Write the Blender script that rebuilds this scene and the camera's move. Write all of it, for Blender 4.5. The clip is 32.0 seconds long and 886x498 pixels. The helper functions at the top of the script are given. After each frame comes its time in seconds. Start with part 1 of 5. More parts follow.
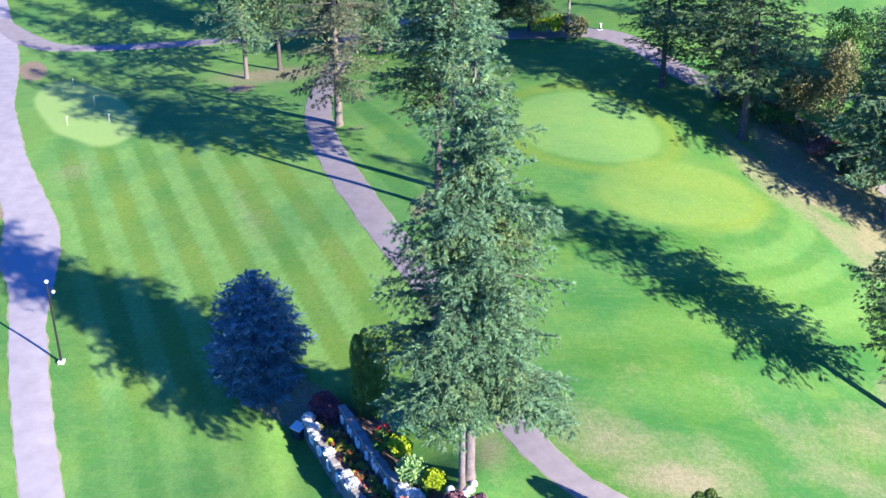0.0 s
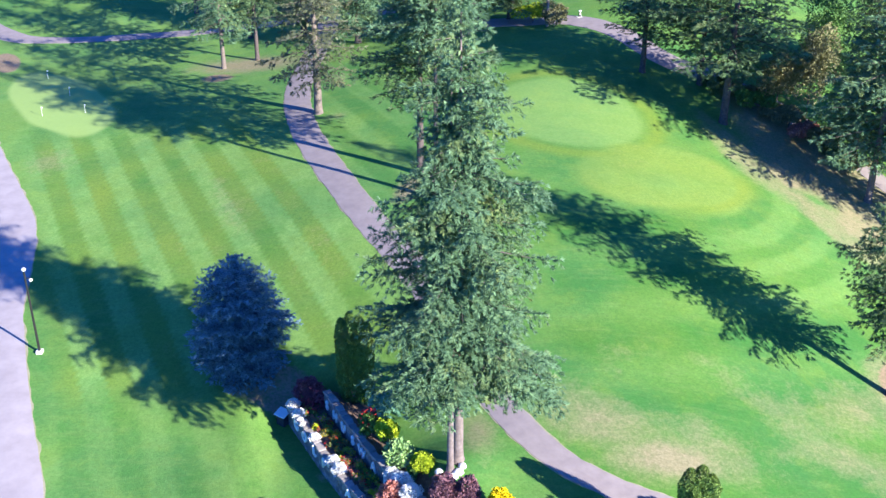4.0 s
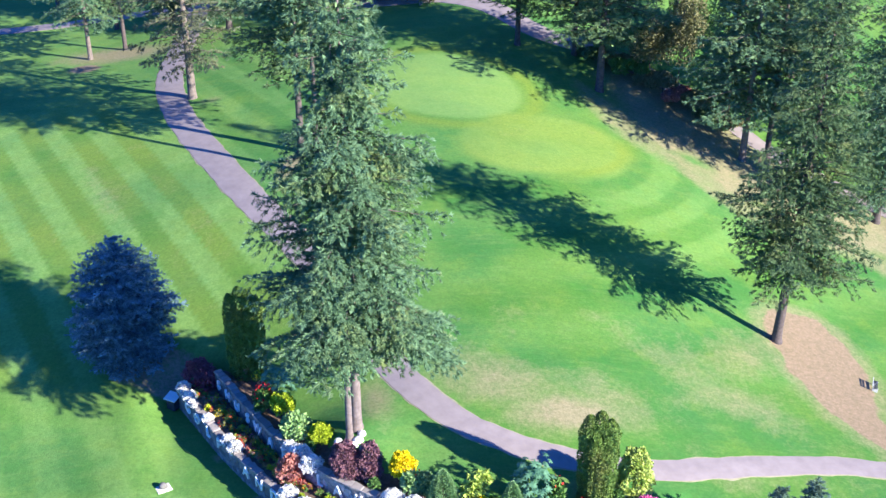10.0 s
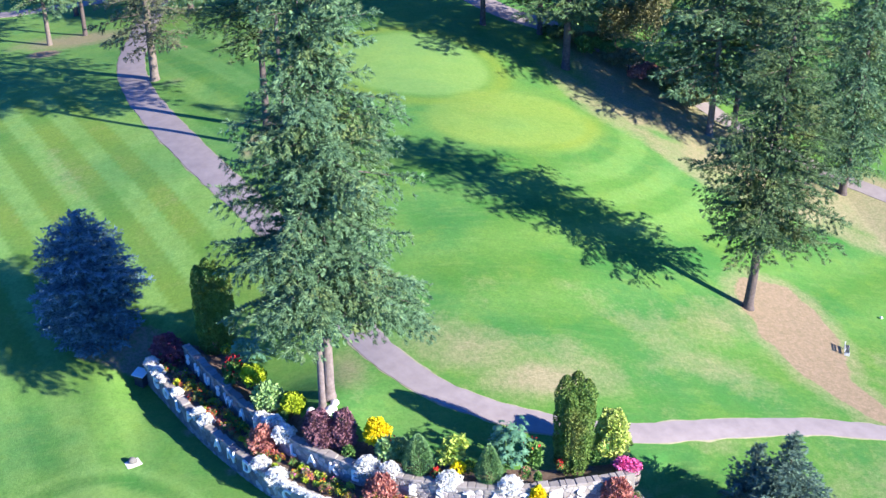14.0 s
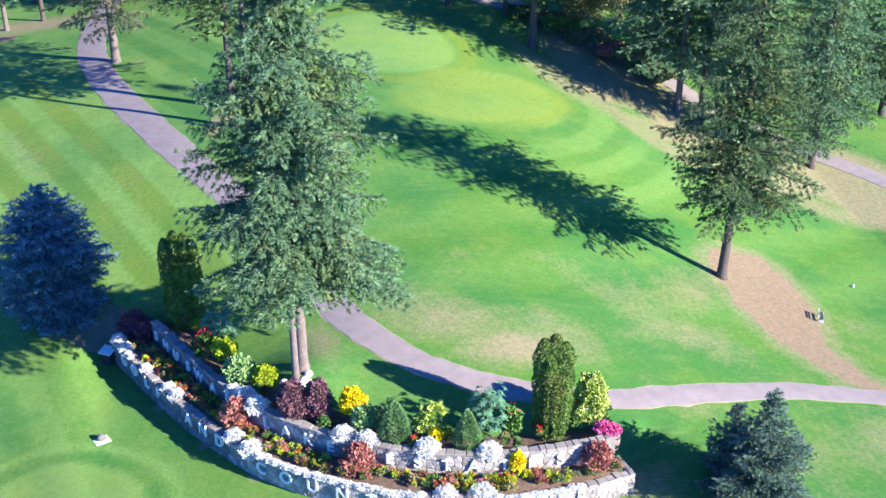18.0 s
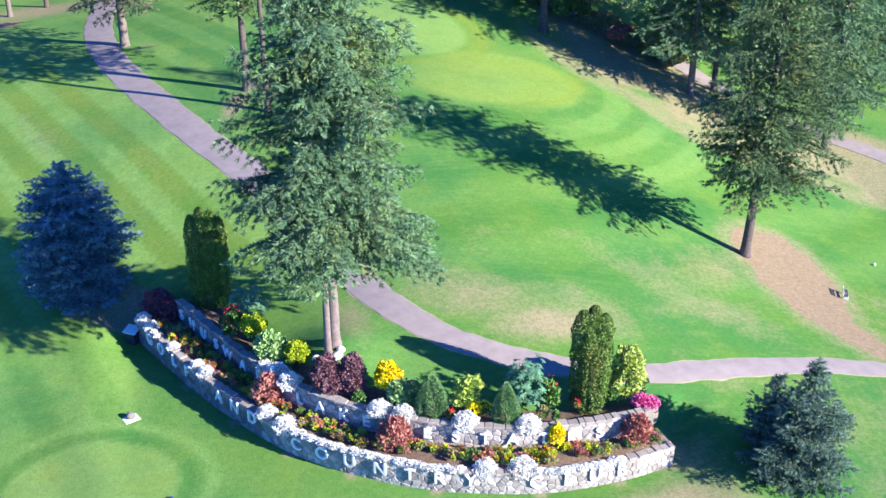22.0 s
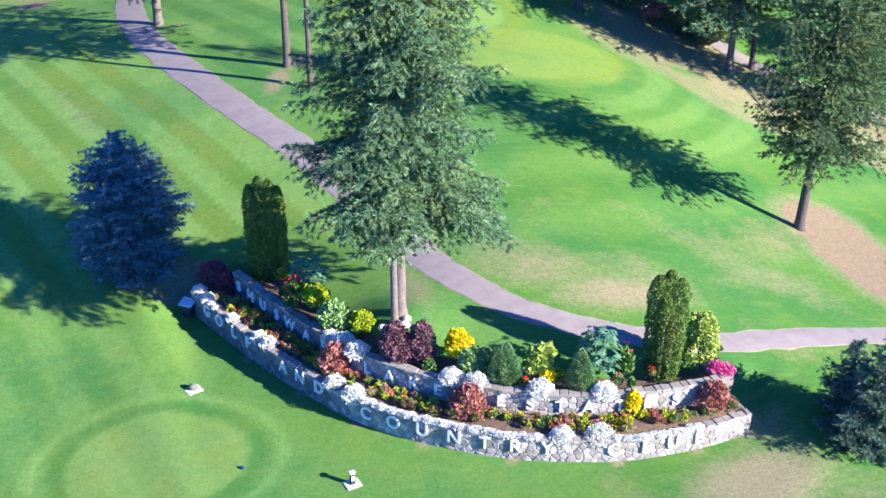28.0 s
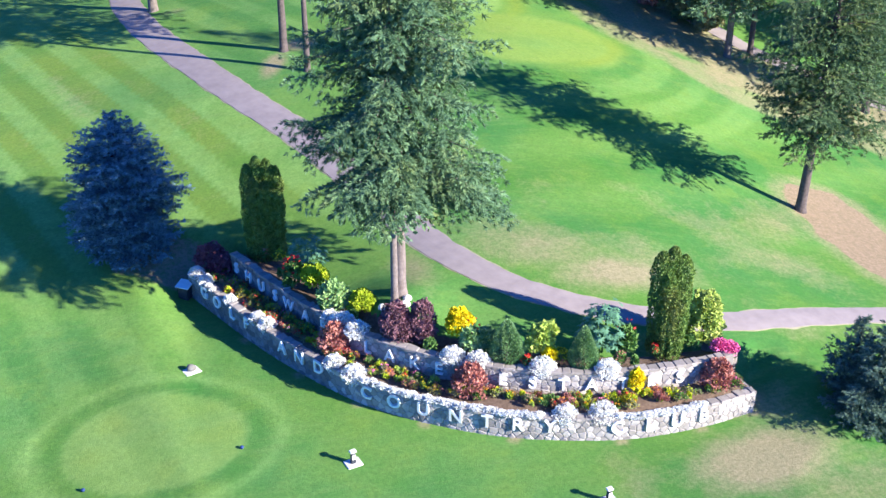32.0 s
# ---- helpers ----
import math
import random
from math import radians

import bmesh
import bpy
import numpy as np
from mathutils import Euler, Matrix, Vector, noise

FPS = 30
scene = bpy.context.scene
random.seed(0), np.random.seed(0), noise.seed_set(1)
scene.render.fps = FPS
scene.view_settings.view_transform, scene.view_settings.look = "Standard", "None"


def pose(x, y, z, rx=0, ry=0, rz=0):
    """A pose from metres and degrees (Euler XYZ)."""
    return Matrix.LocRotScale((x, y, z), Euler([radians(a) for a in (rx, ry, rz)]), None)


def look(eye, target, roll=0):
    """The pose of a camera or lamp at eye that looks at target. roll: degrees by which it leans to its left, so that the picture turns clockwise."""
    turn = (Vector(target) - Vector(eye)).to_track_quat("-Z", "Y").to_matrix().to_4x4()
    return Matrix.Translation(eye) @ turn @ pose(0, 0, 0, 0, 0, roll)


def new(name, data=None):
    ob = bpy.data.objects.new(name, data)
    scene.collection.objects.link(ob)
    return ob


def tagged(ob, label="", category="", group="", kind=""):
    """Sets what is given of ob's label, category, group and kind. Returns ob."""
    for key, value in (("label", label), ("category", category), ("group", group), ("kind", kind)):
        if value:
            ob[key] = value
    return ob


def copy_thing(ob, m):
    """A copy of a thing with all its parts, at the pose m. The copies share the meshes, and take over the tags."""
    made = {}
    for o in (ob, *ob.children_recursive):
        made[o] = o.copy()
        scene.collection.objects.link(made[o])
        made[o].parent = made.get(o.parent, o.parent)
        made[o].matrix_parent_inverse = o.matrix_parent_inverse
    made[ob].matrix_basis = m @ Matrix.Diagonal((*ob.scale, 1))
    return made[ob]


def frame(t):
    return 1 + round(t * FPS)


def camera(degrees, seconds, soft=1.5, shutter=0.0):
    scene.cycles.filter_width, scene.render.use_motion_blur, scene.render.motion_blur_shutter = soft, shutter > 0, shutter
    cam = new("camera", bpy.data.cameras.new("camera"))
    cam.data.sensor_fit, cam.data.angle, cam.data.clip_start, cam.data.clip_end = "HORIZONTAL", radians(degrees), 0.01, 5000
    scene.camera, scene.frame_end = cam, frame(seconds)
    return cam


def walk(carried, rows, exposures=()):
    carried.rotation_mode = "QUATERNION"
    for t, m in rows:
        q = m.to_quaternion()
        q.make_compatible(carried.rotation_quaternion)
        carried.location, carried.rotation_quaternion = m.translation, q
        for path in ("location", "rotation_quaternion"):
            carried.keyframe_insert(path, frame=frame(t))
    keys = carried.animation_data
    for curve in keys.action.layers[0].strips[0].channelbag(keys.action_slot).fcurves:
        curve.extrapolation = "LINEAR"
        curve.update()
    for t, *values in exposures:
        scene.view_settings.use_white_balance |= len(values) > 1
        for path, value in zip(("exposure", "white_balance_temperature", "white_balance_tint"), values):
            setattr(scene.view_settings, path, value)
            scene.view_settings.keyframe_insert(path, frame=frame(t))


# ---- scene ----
cam = camera(42.9, 32.0, soft=1.45)
METRES, EYE, TILT, LEAN, TURN = 16.0, 42.2, -28.0, 0.0, 0.0
ROWS = [
    (0.0, 0.0, 0.0, 0.0, 0.0, 0.0, -0.0),
    (0.5, -0.0047, 0.0046, -0.0066, -0.23, -0.0, 0.12),
    (1.0, -0.0091, 0.0118, -0.014, -0.36, 0.01, 0.2),
    (1.5, -0.0129, 0.0174, -0.0215, -0.47, 0.01, 0.27),
    (2.0, -0.0169, 0.0227, -0.0295, -0.63, 0.01, 0.35),
    (2.5, -0.02, 0.029, -0.038, -0.85, 0.0, 0.47),
    (3.0, -0.0229, 0.035, -0.0472, -0.99, -0.01, 0.55),
    (3.5, -0.0257, 0.0419, -0.0569, -1.11, -0.0, 0.61),
    (5.5, -0.0348, 0.0638, -0.0932, -1.58, -0.01, 0.9),
    (6.0, -0.0343, 0.0662, -0.1008, -2.66, -0.06, 1.49),
    (6.5, -0.0339, 0.0725, -0.1106, -3.9, -0.09, 2.17),
    (7.0, -0.0345, 0.0763, -0.1208, -4.77, -0.11, 2.65),
    (7.5, -0.0353, 0.0823, -0.1305, -5.28, -0.12, 2.93),
    (8.0, -0.035, 0.0868, -0.1406, -5.62, -0.11, 3.12),
    (8.5, -0.0356, 0.0918, -0.1518, -5.93, -0.11, 3.28),
    (9.0, -0.0376, 0.0957, -0.1634, -6.31, -0.12, 3.47),
    (9.5, -0.0409, 0.0991, -0.1763, -6.79, -0.15, 3.72),
    (10.0, -0.0447, 0.0998, -0.1918, -7.06, -0.17, 3.86),
    (10.5, -0.0493, 0.1026, -0.2074, -7.27, -0.18, 3.97),
    (11.0, -0.0535, 0.1063, -0.2227, -7.44, -0.18, 4.08),
    (11.5, -0.0568, 0.1106, -0.2379, -7.61, -0.17, 4.15),
    (12.0, -0.0601, 0.1166, -0.2526, -7.89, -0.17, 4.31),
    (12.5, -0.0624, 0.1237, -0.2667, -8.2, -0.18, 4.47),
    (13.0, -0.0648, 0.1308, -0.2812, -8.52, -0.19, 4.64),
    (13.5, -0.0673, 0.1388, -0.2952, -8.73, -0.2, 4.76),
    (14.0, -0.0689, 0.1461, -0.3092, -8.85, -0.2, 4.82),
    (14.5, -0.0712, 0.1533, -0.3237, -8.98, -0.22, 4.91),
    (16.5, -0.0765, 0.184, -0.3807, -10.05, -0.27, 5.48),
    (17.0, -0.0819, 0.1914, -0.3929, -10.41, -0.29, 5.63),
    (17.5, -0.0902, 0.1997, -0.4048, -10.57, -0.3, 5.68),
    (18.0, -0.1014, 0.208, -0.416, -10.72, -0.3, 5.73),
    (18.5, -0.1151, 0.2164, -0.4262, -10.85, -0.32, 5.78),
    (19.0, -0.1312, 0.2243, -0.4362, -10.95, -0.31, 5.81),
    (19.5, -0.1488, 0.233, -0.4441, -11.06, -0.32, 5.84),
    (20.0, -0.1665, 0.2401, -0.4528, -11.14, -0.33, 5.86),
    (20.5, -0.1863, 0.2487, -0.461, -11.21, -0.35, 5.88),
    (21.0, -0.2079, 0.2571, -0.4684, -11.29, -0.36, 5.9),
    (21.5, -0.2297, 0.265, -0.4746, -11.39, -0.36, 5.93),
    (22.0, -0.2542, 0.2738, -0.4814, -11.59, -0.38, 6.03),
    (22.5, -0.2782, 0.2829, -0.4879, -11.63, -0.4, 6.04),
    (23.0, -0.3029, 0.2917, -0.494, -11.67, -0.4, 6.06),
    (23.5, -0.3273, 0.3006, -0.4992, -11.72, -0.4, 6.08),
    (24.0, -0.3519, 0.3095, -0.5045, -11.77, -0.41, 6.1),
    (24.5, -0.3763, 0.3184, -0.5091, -11.8, -0.42, 6.11),
    (25.0, -0.3987, 0.3269, -0.514, -11.84, -0.43, 6.11),
    (25.5, -0.4208, 0.3356, -0.5187, -11.86, -0.44, 6.14),
    (26.0, -0.4402, 0.3446, -0.524, -11.89, -0.45, 6.17),
    (26.5, -0.4544, 0.3535, -0.5302, -11.89, -0.46, 6.2),
    (28.5, -0.4738, 0.381, -0.5608, -11.94, -0.48, 6.25),
    (29.0, -0.4767, 0.387, -0.5685, -11.98, -0.48, 6.28),
    (29.5, -0.4796, 0.393, -0.5763, -12.03, -0.48, 6.3),
    (30.0, -0.4824, 0.3983, -0.5841, -12.07, -0.48, 6.33),
    (30.5, -0.4849, 0.4032, -0.5915, -12.11, -0.49, 6.36),
    (31.0, -0.487, 0.4073, -0.5988, -12.15, -0.51, 6.37),
    (31.5, -0.4884, 0.4113, -0.6063, -12.2, -0.5, 6.39),
    (32.0, -0.4897, 0.4156, -0.6141, -12.23, -0.52, 6.41),
]

EXPOSURES = [(0.0, 1.60, 6450, 12), (16.0, 1.57, 6550, 12), (32.0, 1.55, 6600, 12)]
walk(cam, [(t, pose(0, 0, EYE, TILT, LEAN, TURN) @ pose(METRES * x, METRES * y, METRES * z, 90 + pitch, roll, yaw)) for t, x, y, z, yaw, pitch, roll in ROWS], EXPOSURES)

# ---------------------------------------------------------------- light
SUN_EL, SUN_AZ = 24.0, (0.775, -0.632)          # the sun stands low, behind the camera's right shoulder
world = bpy.data.worlds.new("sky")
scene.world = world
world.use_nodes = True
wn = world.node_tree.nodes
sky = wn.new("ShaderNodeTexSky")
sky.sky_type = 'NISHITA'
sky.sun_disc = False
sky.sun_elevation = radians(SUN_EL)
sky.sun_rotation = math.atan2(SUN_AZ[0], SUN_AZ[1])
sky.air_density, sky.dust_density, sky.ozone_density = 1.0, 0.2, 6.0
deep = wn.new("ShaderNodeMix")                  # a deep blue autumn sky
deep.data_type, deep.blend_type = 'RGBA', 'MULTIPLY'
deep.inputs[0].default_value = 1.0
deep.inputs[7].default_value = (0.20, 0.78, 1.72, 1)
world.node_tree.links.new(sky.outputs[0], deep.inputs[6])
world.node_tree.links.new(deep.outputs[2], wn["Background"].inputs[0])
wn["Background"].inputs[1].default_value = 0.068
sun_data = bpy.data.lights.new("sun", 'SUN')
sun_data.energy, sun_data.angle, sun_data.color = 5.1, radians(0.5), (1.0, 0.94, 0.77)
sun = new("sun", sun_data)
sx, sy = SUN_AZ[0] * math.cos(radians(SUN_EL)), SUN_AZ[1] * math.cos(radians(SUN_EL))
sun.matrix_world = look((60 * sx, 60 * sy + 60, 60 * math.sin(radians(SUN_EL)) + 40), (0, 60, 40))

# ---------------------------------------------------------------- materials
def mat(name, rough=0.8):
    m = bpy.data.materials.new(name)
    m.use_nodes = True
    b = m.node_tree.nodes["Principled BSDF"]
    b.inputs["Roughness"].default_value = rough
    b.inputs["Specular IOR Level"].default_value = 0.25
    return m, m.node_tree.nodes, m.node_tree.links, b


def mixc(n, l, fac, a, b, mode='MIX'):
    """A colour mix; a and b are colours or sockets, fac a number or socket."""
    x = n.new("ShaderNodeMix")
    x.data_type, x.blend_type = 'RGBA', mode
    for sock, v in ((x.inputs[0], fac), (x.inputs[6], a), (x.inputs[7], b)):
        if isinstance(v, (int, float)):
            sock.default_value = v
        elif isinstance(v, tuple):
            sock.default_value = (*v, 1) if len(v) == 3 else v
        else:
            l.new(v, sock)
    return x.outputs[2]


def noise_tex(n, l, scale, detail=4.0, rough=0.6, stretch=None):
    tc = n.new("ShaderNodeNewGeometry")
    t = n.new("ShaderNodeTexNoise")
    t.inputs["Scale"].default_value, t.inputs["Detail"].default_value, t.inputs["Roughness"].default_value = scale, detail, rough
    if stretch:
        mp = n.new("ShaderNodeMapping")
        mp.inputs["Scale"].default_value = stretch
        l.new(tc.outputs["Position"], mp.inputs[0])
        l.new(mp.outputs[0], t.inputs[0])
    else:
        l.new(tc.outputs["Position"], t.inputs[0])
    return t.outputs[0]


def ramp(n, l, sock, lo, hi):
    r = n.new("ShaderNodeMapRange")
    r.inputs[1].default_value, r.inputs[2].default_value = lo, hi
    l.new(sock, r.inputs[0])
    return r.outputs[0]


def bump(n, l, b, sock, strength, dist):
    x = n.new("ShaderNodeBump")
    x.inputs["Strength"].default_value, x.inputs["Distance"].default_value = strength, dist
    l.new(sock, x.inputs["Height"])
    l.new(x.outputs[0], b.inputs["Normal"])


def leaf_mat(name, dark, light, tip=None, rough=0.65, through_light=0.15):
    """Foliage: each leaf takes its own shade between dark and light, a few take the tip colour."""
    m, n, l, b = mat(name, rough)
    g = n.new("ShaderNodeNewGeometry")
    clump = ramp(n, l, noise_tex(n, l, 1.7, 3.0), 0.34, 0.66)
    f = n.new("ShaderNodeMath")
    f.operation = 'MULTIPLY_ADD'
    f.inputs[1].default_value = 0.5
    l.new(g.outputs["Random Per Island"], f.inputs[0])
    half = n.new("ShaderNodeMath")
    half.operation = 'MULTIPLY'
    half.inputs[1].default_value = 0.6
    l.new(clump, half.inputs[0])
    l.new(half.outputs[0], f.inputs[2])
    c = mixc(n, l, f.outputs[0], dark, light)
    if tip:
        w = n.new("ShaderNodeMath")
        w.operation = 'MULTIPLY'
        w.inputs[1].default_value = 0.6
        l.new(ramp(n, l, noise_tex(n, l, 0.45, 4.0), 0.54, 0.70), w.inputs[0])
        c = mixc(n, l, w.outputs[0], c, tip)
    l.new(c, b.inputs["Base Color"])
    tr = n.new("ShaderNodeBsdfTranslucent")
    l.new(c, tr.inputs[0])
    ms = n.new("ShaderNodeMixShader")
    ms.inputs[0].default_value = through_light
    l.new(b.outputs[0], ms.inputs[1])
    l.new(tr.outputs[0], ms.inputs[2])
    l.new(ms.outputs[0], n["Material Output"].inputs[0])
    return m


def plain_mat(name, colour, other=None, scale=3.0, rough=0.7, metal=0.0, bumps=0.0, per_object=0.0):
    m, n, l, b = mat(name, rough)
    b.inputs["Metallic"].default_value = metal
    f = ramp(n, l, noise_tex(n, l, scale, 6.0), 0.3, 0.7)
    c = mixc(n, l, f, colour, other or tuple(0.7 * v for v in colour))
    if per_object:
        o = n.new("ShaderNodeObjectInfo")
        c = mixc(n, l, o.outputs["Random"], c, tuple(per_object * v for v in colour))
    l.new(c, b.inputs["Base Color"])
    if bumps:
        bump(n, l, b, noise_tex(n, l, scale * 4, 5.0), bumps, 0.03)
    return m


def lawn_mat():
    """Mown turf. The attribute 'turf' holds: red, the mowing light with far haze painted in; green, dryness; blue, bare
    soil. 'cut': closeness of the cut; 'yellowing': yellowed turf.
    """
    m, n, l, b = mat("turf", 0.9)
    b.inputs["Specular IOR Level"].default_value = 0.1
    at = n.new("ShaderNodeVertexColor")
    at.layer_name = "turf"
    sep = n.new("ShaderNodeSeparateColor")
    l.new(at.outputs[0], sep.inputs[0])
    mow_haze, dry, soil = sep.outputs[0], sep.outputs[1], sep.outputs[2]
    cut = n.new("ShaderNodeVertexColor")
    cut.layer_name = "cut"
    fine = noise_tex(n, l, 7.0, 8.0, 0.8)
    tuft = noise_tex(n, l, 3.4, 8.0, 0.80)
    mid = noise_tex(n, l, 0.75, 5.0, 0.65)
    wide = noise_tex(n, l, 0.13, 3.0, 0.5)
    combed = noise_tex(n, l, 1.0, 5.0, 0.7, (0.30, 1.5, 1.0))
    c = mixc(n, l, mow_haze, (0.050, 0.186, 0.036), (0.222, 0.402, 0.116))
    c = mixc(n, l, ramp(n, l, mid, 0.40, 0.75), c, mixc(n, l, 0.35, c, (0.125, 0.225, 0.052)))
    c = mixc(n, l, ramp(n, l, wide, 0.48, 0.62), c, mixc(n, l, 0.42, c, (0.034, 0.180, 0.062)))
    patch = noise_tex(n, l, 0.42, 6.0, 0.7)
    c = mixc(n, l, ramp(n, l, patch, 0.50, 0.66), c, mixc(n, l, 0.34, c, (0.046, 0.215, 0.036)))
    c = mixc(n, l, ramp(n, l, patch, 0.48, 0.34), c, mixc(n, l, 0.30, c, (0.215, 0.330, 0.060)))
    c = mixc(n, l, ramp(n, l, wide, 0.52, 0.36), c, mixc(n, l, 0.3, c, (0.150, 0.265, 0.040)))
    c = mixc(n, l, ramp(n, l, combed, 0.50, 0.80), c, mixc(n, l, 0.6, c, (0.185, 0.300, 0.095)))
    c = mixc(n, l, cut.outputs[0], c, (0.290, 0.425, 0.140))
    gold = n.new("ShaderNodeVertexColor")
    gold.layer_name = "yellowing"
    c = mixc(n, l, gold.outputs[0], c, (0.290, 0.345, 0.050))
    # dry grass shows through in blotches
    dm = n.new("ShaderNodeMath")
    dm.operation = 'MULTIPLY_ADD'
    dm.inputs[1].default_value = 0.5
    l.new(mid, dm.inputs[0])
    l.new(dry, dm.inputs[2])
    d2 = n.new("ShaderNodeMath")
    d2.operation = 'MULTIPLY_ADD'
    d2.inputs[1].default_value = 0.5
    l.new(tuft, d2.inputs[0])
    l.new(dm.outputs[0], d2.inputs[2])
    dmask = ramp(n, l, d2.outputs[0], 0.66, 1.2)
    straw = mixc(n, l, fine, (0.23, 0.20, 0.115), (0.43, 0.375, 0.25))
    c = mixc(n, l, dmask, c, straw)
    sm = n.new("ShaderNodeMath")
    sm.operation = 'MULTIPLY_ADD'
    sm.inputs[1].default_value = 0.6
    l.new(tuft, sm.inputs[0])
    l.new(soil, sm.inputs[2])
    earth = mixc(n, l, tuft, (0.24, 0.165, 0.12), (0.39, 0.285, 0.215))
    c = mixc(n, l, ramp(n, l, sm.outputs[0], 0.68, 0.86), c, earth)
    # light and dark of single tufts
    rough = n.new("ShaderNodeMath")
    rough.operation = 'MULTIPLY_ADD'
    rough.inputs[1].default_value, rough.inputs[2].default_value = -0.30, 0.36
    l.new(cut.outputs[0], rough.inputs[0])
    c = mixc(n, l, ramp(n, l, tuft, 0.62, 0.30), c, mixc(n, l, rough.outputs[0], c, (0.016, 0.075, 0.020)))
    c = mixc(n, l, ramp(n, l, fine, 0.58, 0.30), c, mixc(n, l, rough.outputs[0], c, (0.016, 0.065, 0.018)))
    l.new(c, b.inputs["Base Color"])
    bump(n, l, b, fine, 0.5, 0.06)
    return m


TURF = lawn_mat()
ASPHALT = plain_mat("asphalt", (0.228, 0.196, 0.214), (0.290, 0.252, 0.270), 1.2, 0.85, 0, 0.15)
# lighter copy of the asphalt: the road's stronger reflection is put into the colour
ASPHALT_PALE = plain_mat("pale_asphalt", (0.285, 0.255, 0.29), (0.365, 0.33, 0.37), 0.8, 0.85, 0, 0.15)
GRAVEL = plain_mat("sandy_edge", (0.36, 0.325, 0.25), (0.22, 0.24, 0.13), 2.5, 0.95, 0, 0.3)
BARK = plain_mat("bark", (0.135, 0.11, 0.115), (0.07, 0.057, 0.06), 5.0, 0.95, 0, 0.8)
BARK_PALE = plain_mat("pale_bark", (0.235, 0.195, 0.205), (0.135, 0.11, 0.115), 5.0, 0.95, 0, 0.8)
BARK_MID = plain_mat("grey_bark", (0.21, 0.175, 0.17), (0.12, 0.10, 0.095), 5.0, 0.95, 0, 0.8)
FIR = leaf_mat("fir_needles", (0.027, 0.080, 0.043), (0.200, 0.352, 0.200), (0.29, 0.345, 0.11), through_light=0.18)
FIR_DARK = leaf_mat("fir_needles_dark", (0.024, 0.066, 0.033), (0.165, 0.270, 0.128), (0.25, 0.28, 0.095), through_light=0.18)
FIR_DRY = leaf_mat("fir_needles_brownish", (0.070, 0.100, 0.060), (0.230, 0.260, 0.160), (0.33, 0.27, 0.16), through_light=0.25)
SPRUCE = leaf_mat("blue_spruce_needles", (0.018, 0.055, 0.092), (0.260, 0.415, 0.510), None, through_light=0.2)
SPRUCE_GREY = leaf_mat("grey_spruce_needles", (0.026, 0.062, 0.050), (0.185, 0.300, 0.245), None, through_light=0.2)
CEDAR = leaf_mat("cedar_sprays", (0.070, 0.150, 0.040), (0.235, 0.365, 0.100), (0.26, 0.25, 0.09))
BOX = leaf_mat("dense_green", (0.090, 0.205, 0.080), (0.250, 0.430, 0.190))
LEAFY = leaf_mat("pale_green_leaves", (0.12, 0.27, 0.09), (0.40, 0.58, 0.26))
LIME = leaf_mat("lime_leaves", (0.22, 0.36, 0.06), (0.50, 0.60, 0.16))
VARIEG = leaf_mat("variegated_leaves", (0.19, 0.31, 0.05), (0.57, 0.65, 0.20))
GOLD = leaf_mat("golden_leaves", (0.20, 0.31, 0.02), (0.56, 0.66, 0.05))
YELLOW = leaf_mat("yellow_petals", (0.62, 0.46, 0.01), (0.90, 0.78, 0.02))
PURPLE = leaf_mat("purple_leaves", (0.085, 0.036, 0.056), (0.34, 0.175, 0.225))
BARBERRY = leaf_mat("barberry_leaves", (0.17, 0.035, 0.055), (0.46, 0.14, 0.18))
RUSSET = leaf_mat("russet_leaves", (0.25, 0.075, 0.07), (0.62, 0.29, 0.25))
RED = leaf_mat("red_petals", (0.42, 0.012, 0.015), (0.75, 0.05, 0.05))
PINK = leaf_mat("pink_petals", (0.52, 0.05, 0.22), (0.85, 0.22, 0.50))
WHITE = leaf_mat("white_petals", (0.66, 0.68, 0.70), (0.90, 0.90, 0.90))
CASTOR = leaf_mat("blue_green_leaves", (0.036, 0.125, 0.075), (0.135, 0.30, 0.195))
MIDGREEN = leaf_mat("green_leaves", (0.055, 0.14, 0.035), (0.17, 0.32, 0.09))
ORANGE = leaf_mat("orange_petals", (0.62, 0.22, 0.02), (0.85, 0.45, 0.05))
SCRUB = leaf_mat("dry_scrub_leaves", (0.12, 0.14, 0.06), (0.33, 0.32, 0.18))
# wall stone of the right half: its sunlit brightness is put into the colour
STONE_SUNLIT = plain_mat("wall_stone_sunlit", (0.38, 0.35, 0.362), (0.56, 0.52, 0.53), 4.0, 0.85, 0, 0.35, 0.6)
STONE_WHITE = plain_mat("white_painted_stone", (0.78, 0.78, 0.79), (0.62, 0.62, 0.64), 6.0, 0.8, 0, 0.3)
MORTAR = plain_mat("mortar", (0.19, 0.178, 0.185), (0.27, 0.255, 0.26), 5.0, 0.95, 0, 0.4)
STONE_CAP = plain_mat("cap_stone", (0.27, 0.245, 0.245), (0.40, 0.365, 0.365), 5.0, 0.9, 0, 0.35, 0.85)
STONE_DARK = plain_mat("dark_stone", (0.13, 0.125, 0.13), (0.22, 0.21, 0.215), 6.0, 0.85, 0, 0.4)
SOIL = plain_mat("bark_mulch", (0.10, 0.066, 0.052), (0.19, 0.135, 0.105), 6.0, 0.95, 0, 0.8)
PAINT_WHITE = plain_mat("white_paint", (0.88, 0.88, 0.89), (0.80, 0.80, 0.82), 8.0, 0.5)
METAL_DARK = plain_mat("dark_metal", (0.035, 0.035, 0.04), (0.06, 0.06, 0.065), 4.0, 0.45, 0.6)
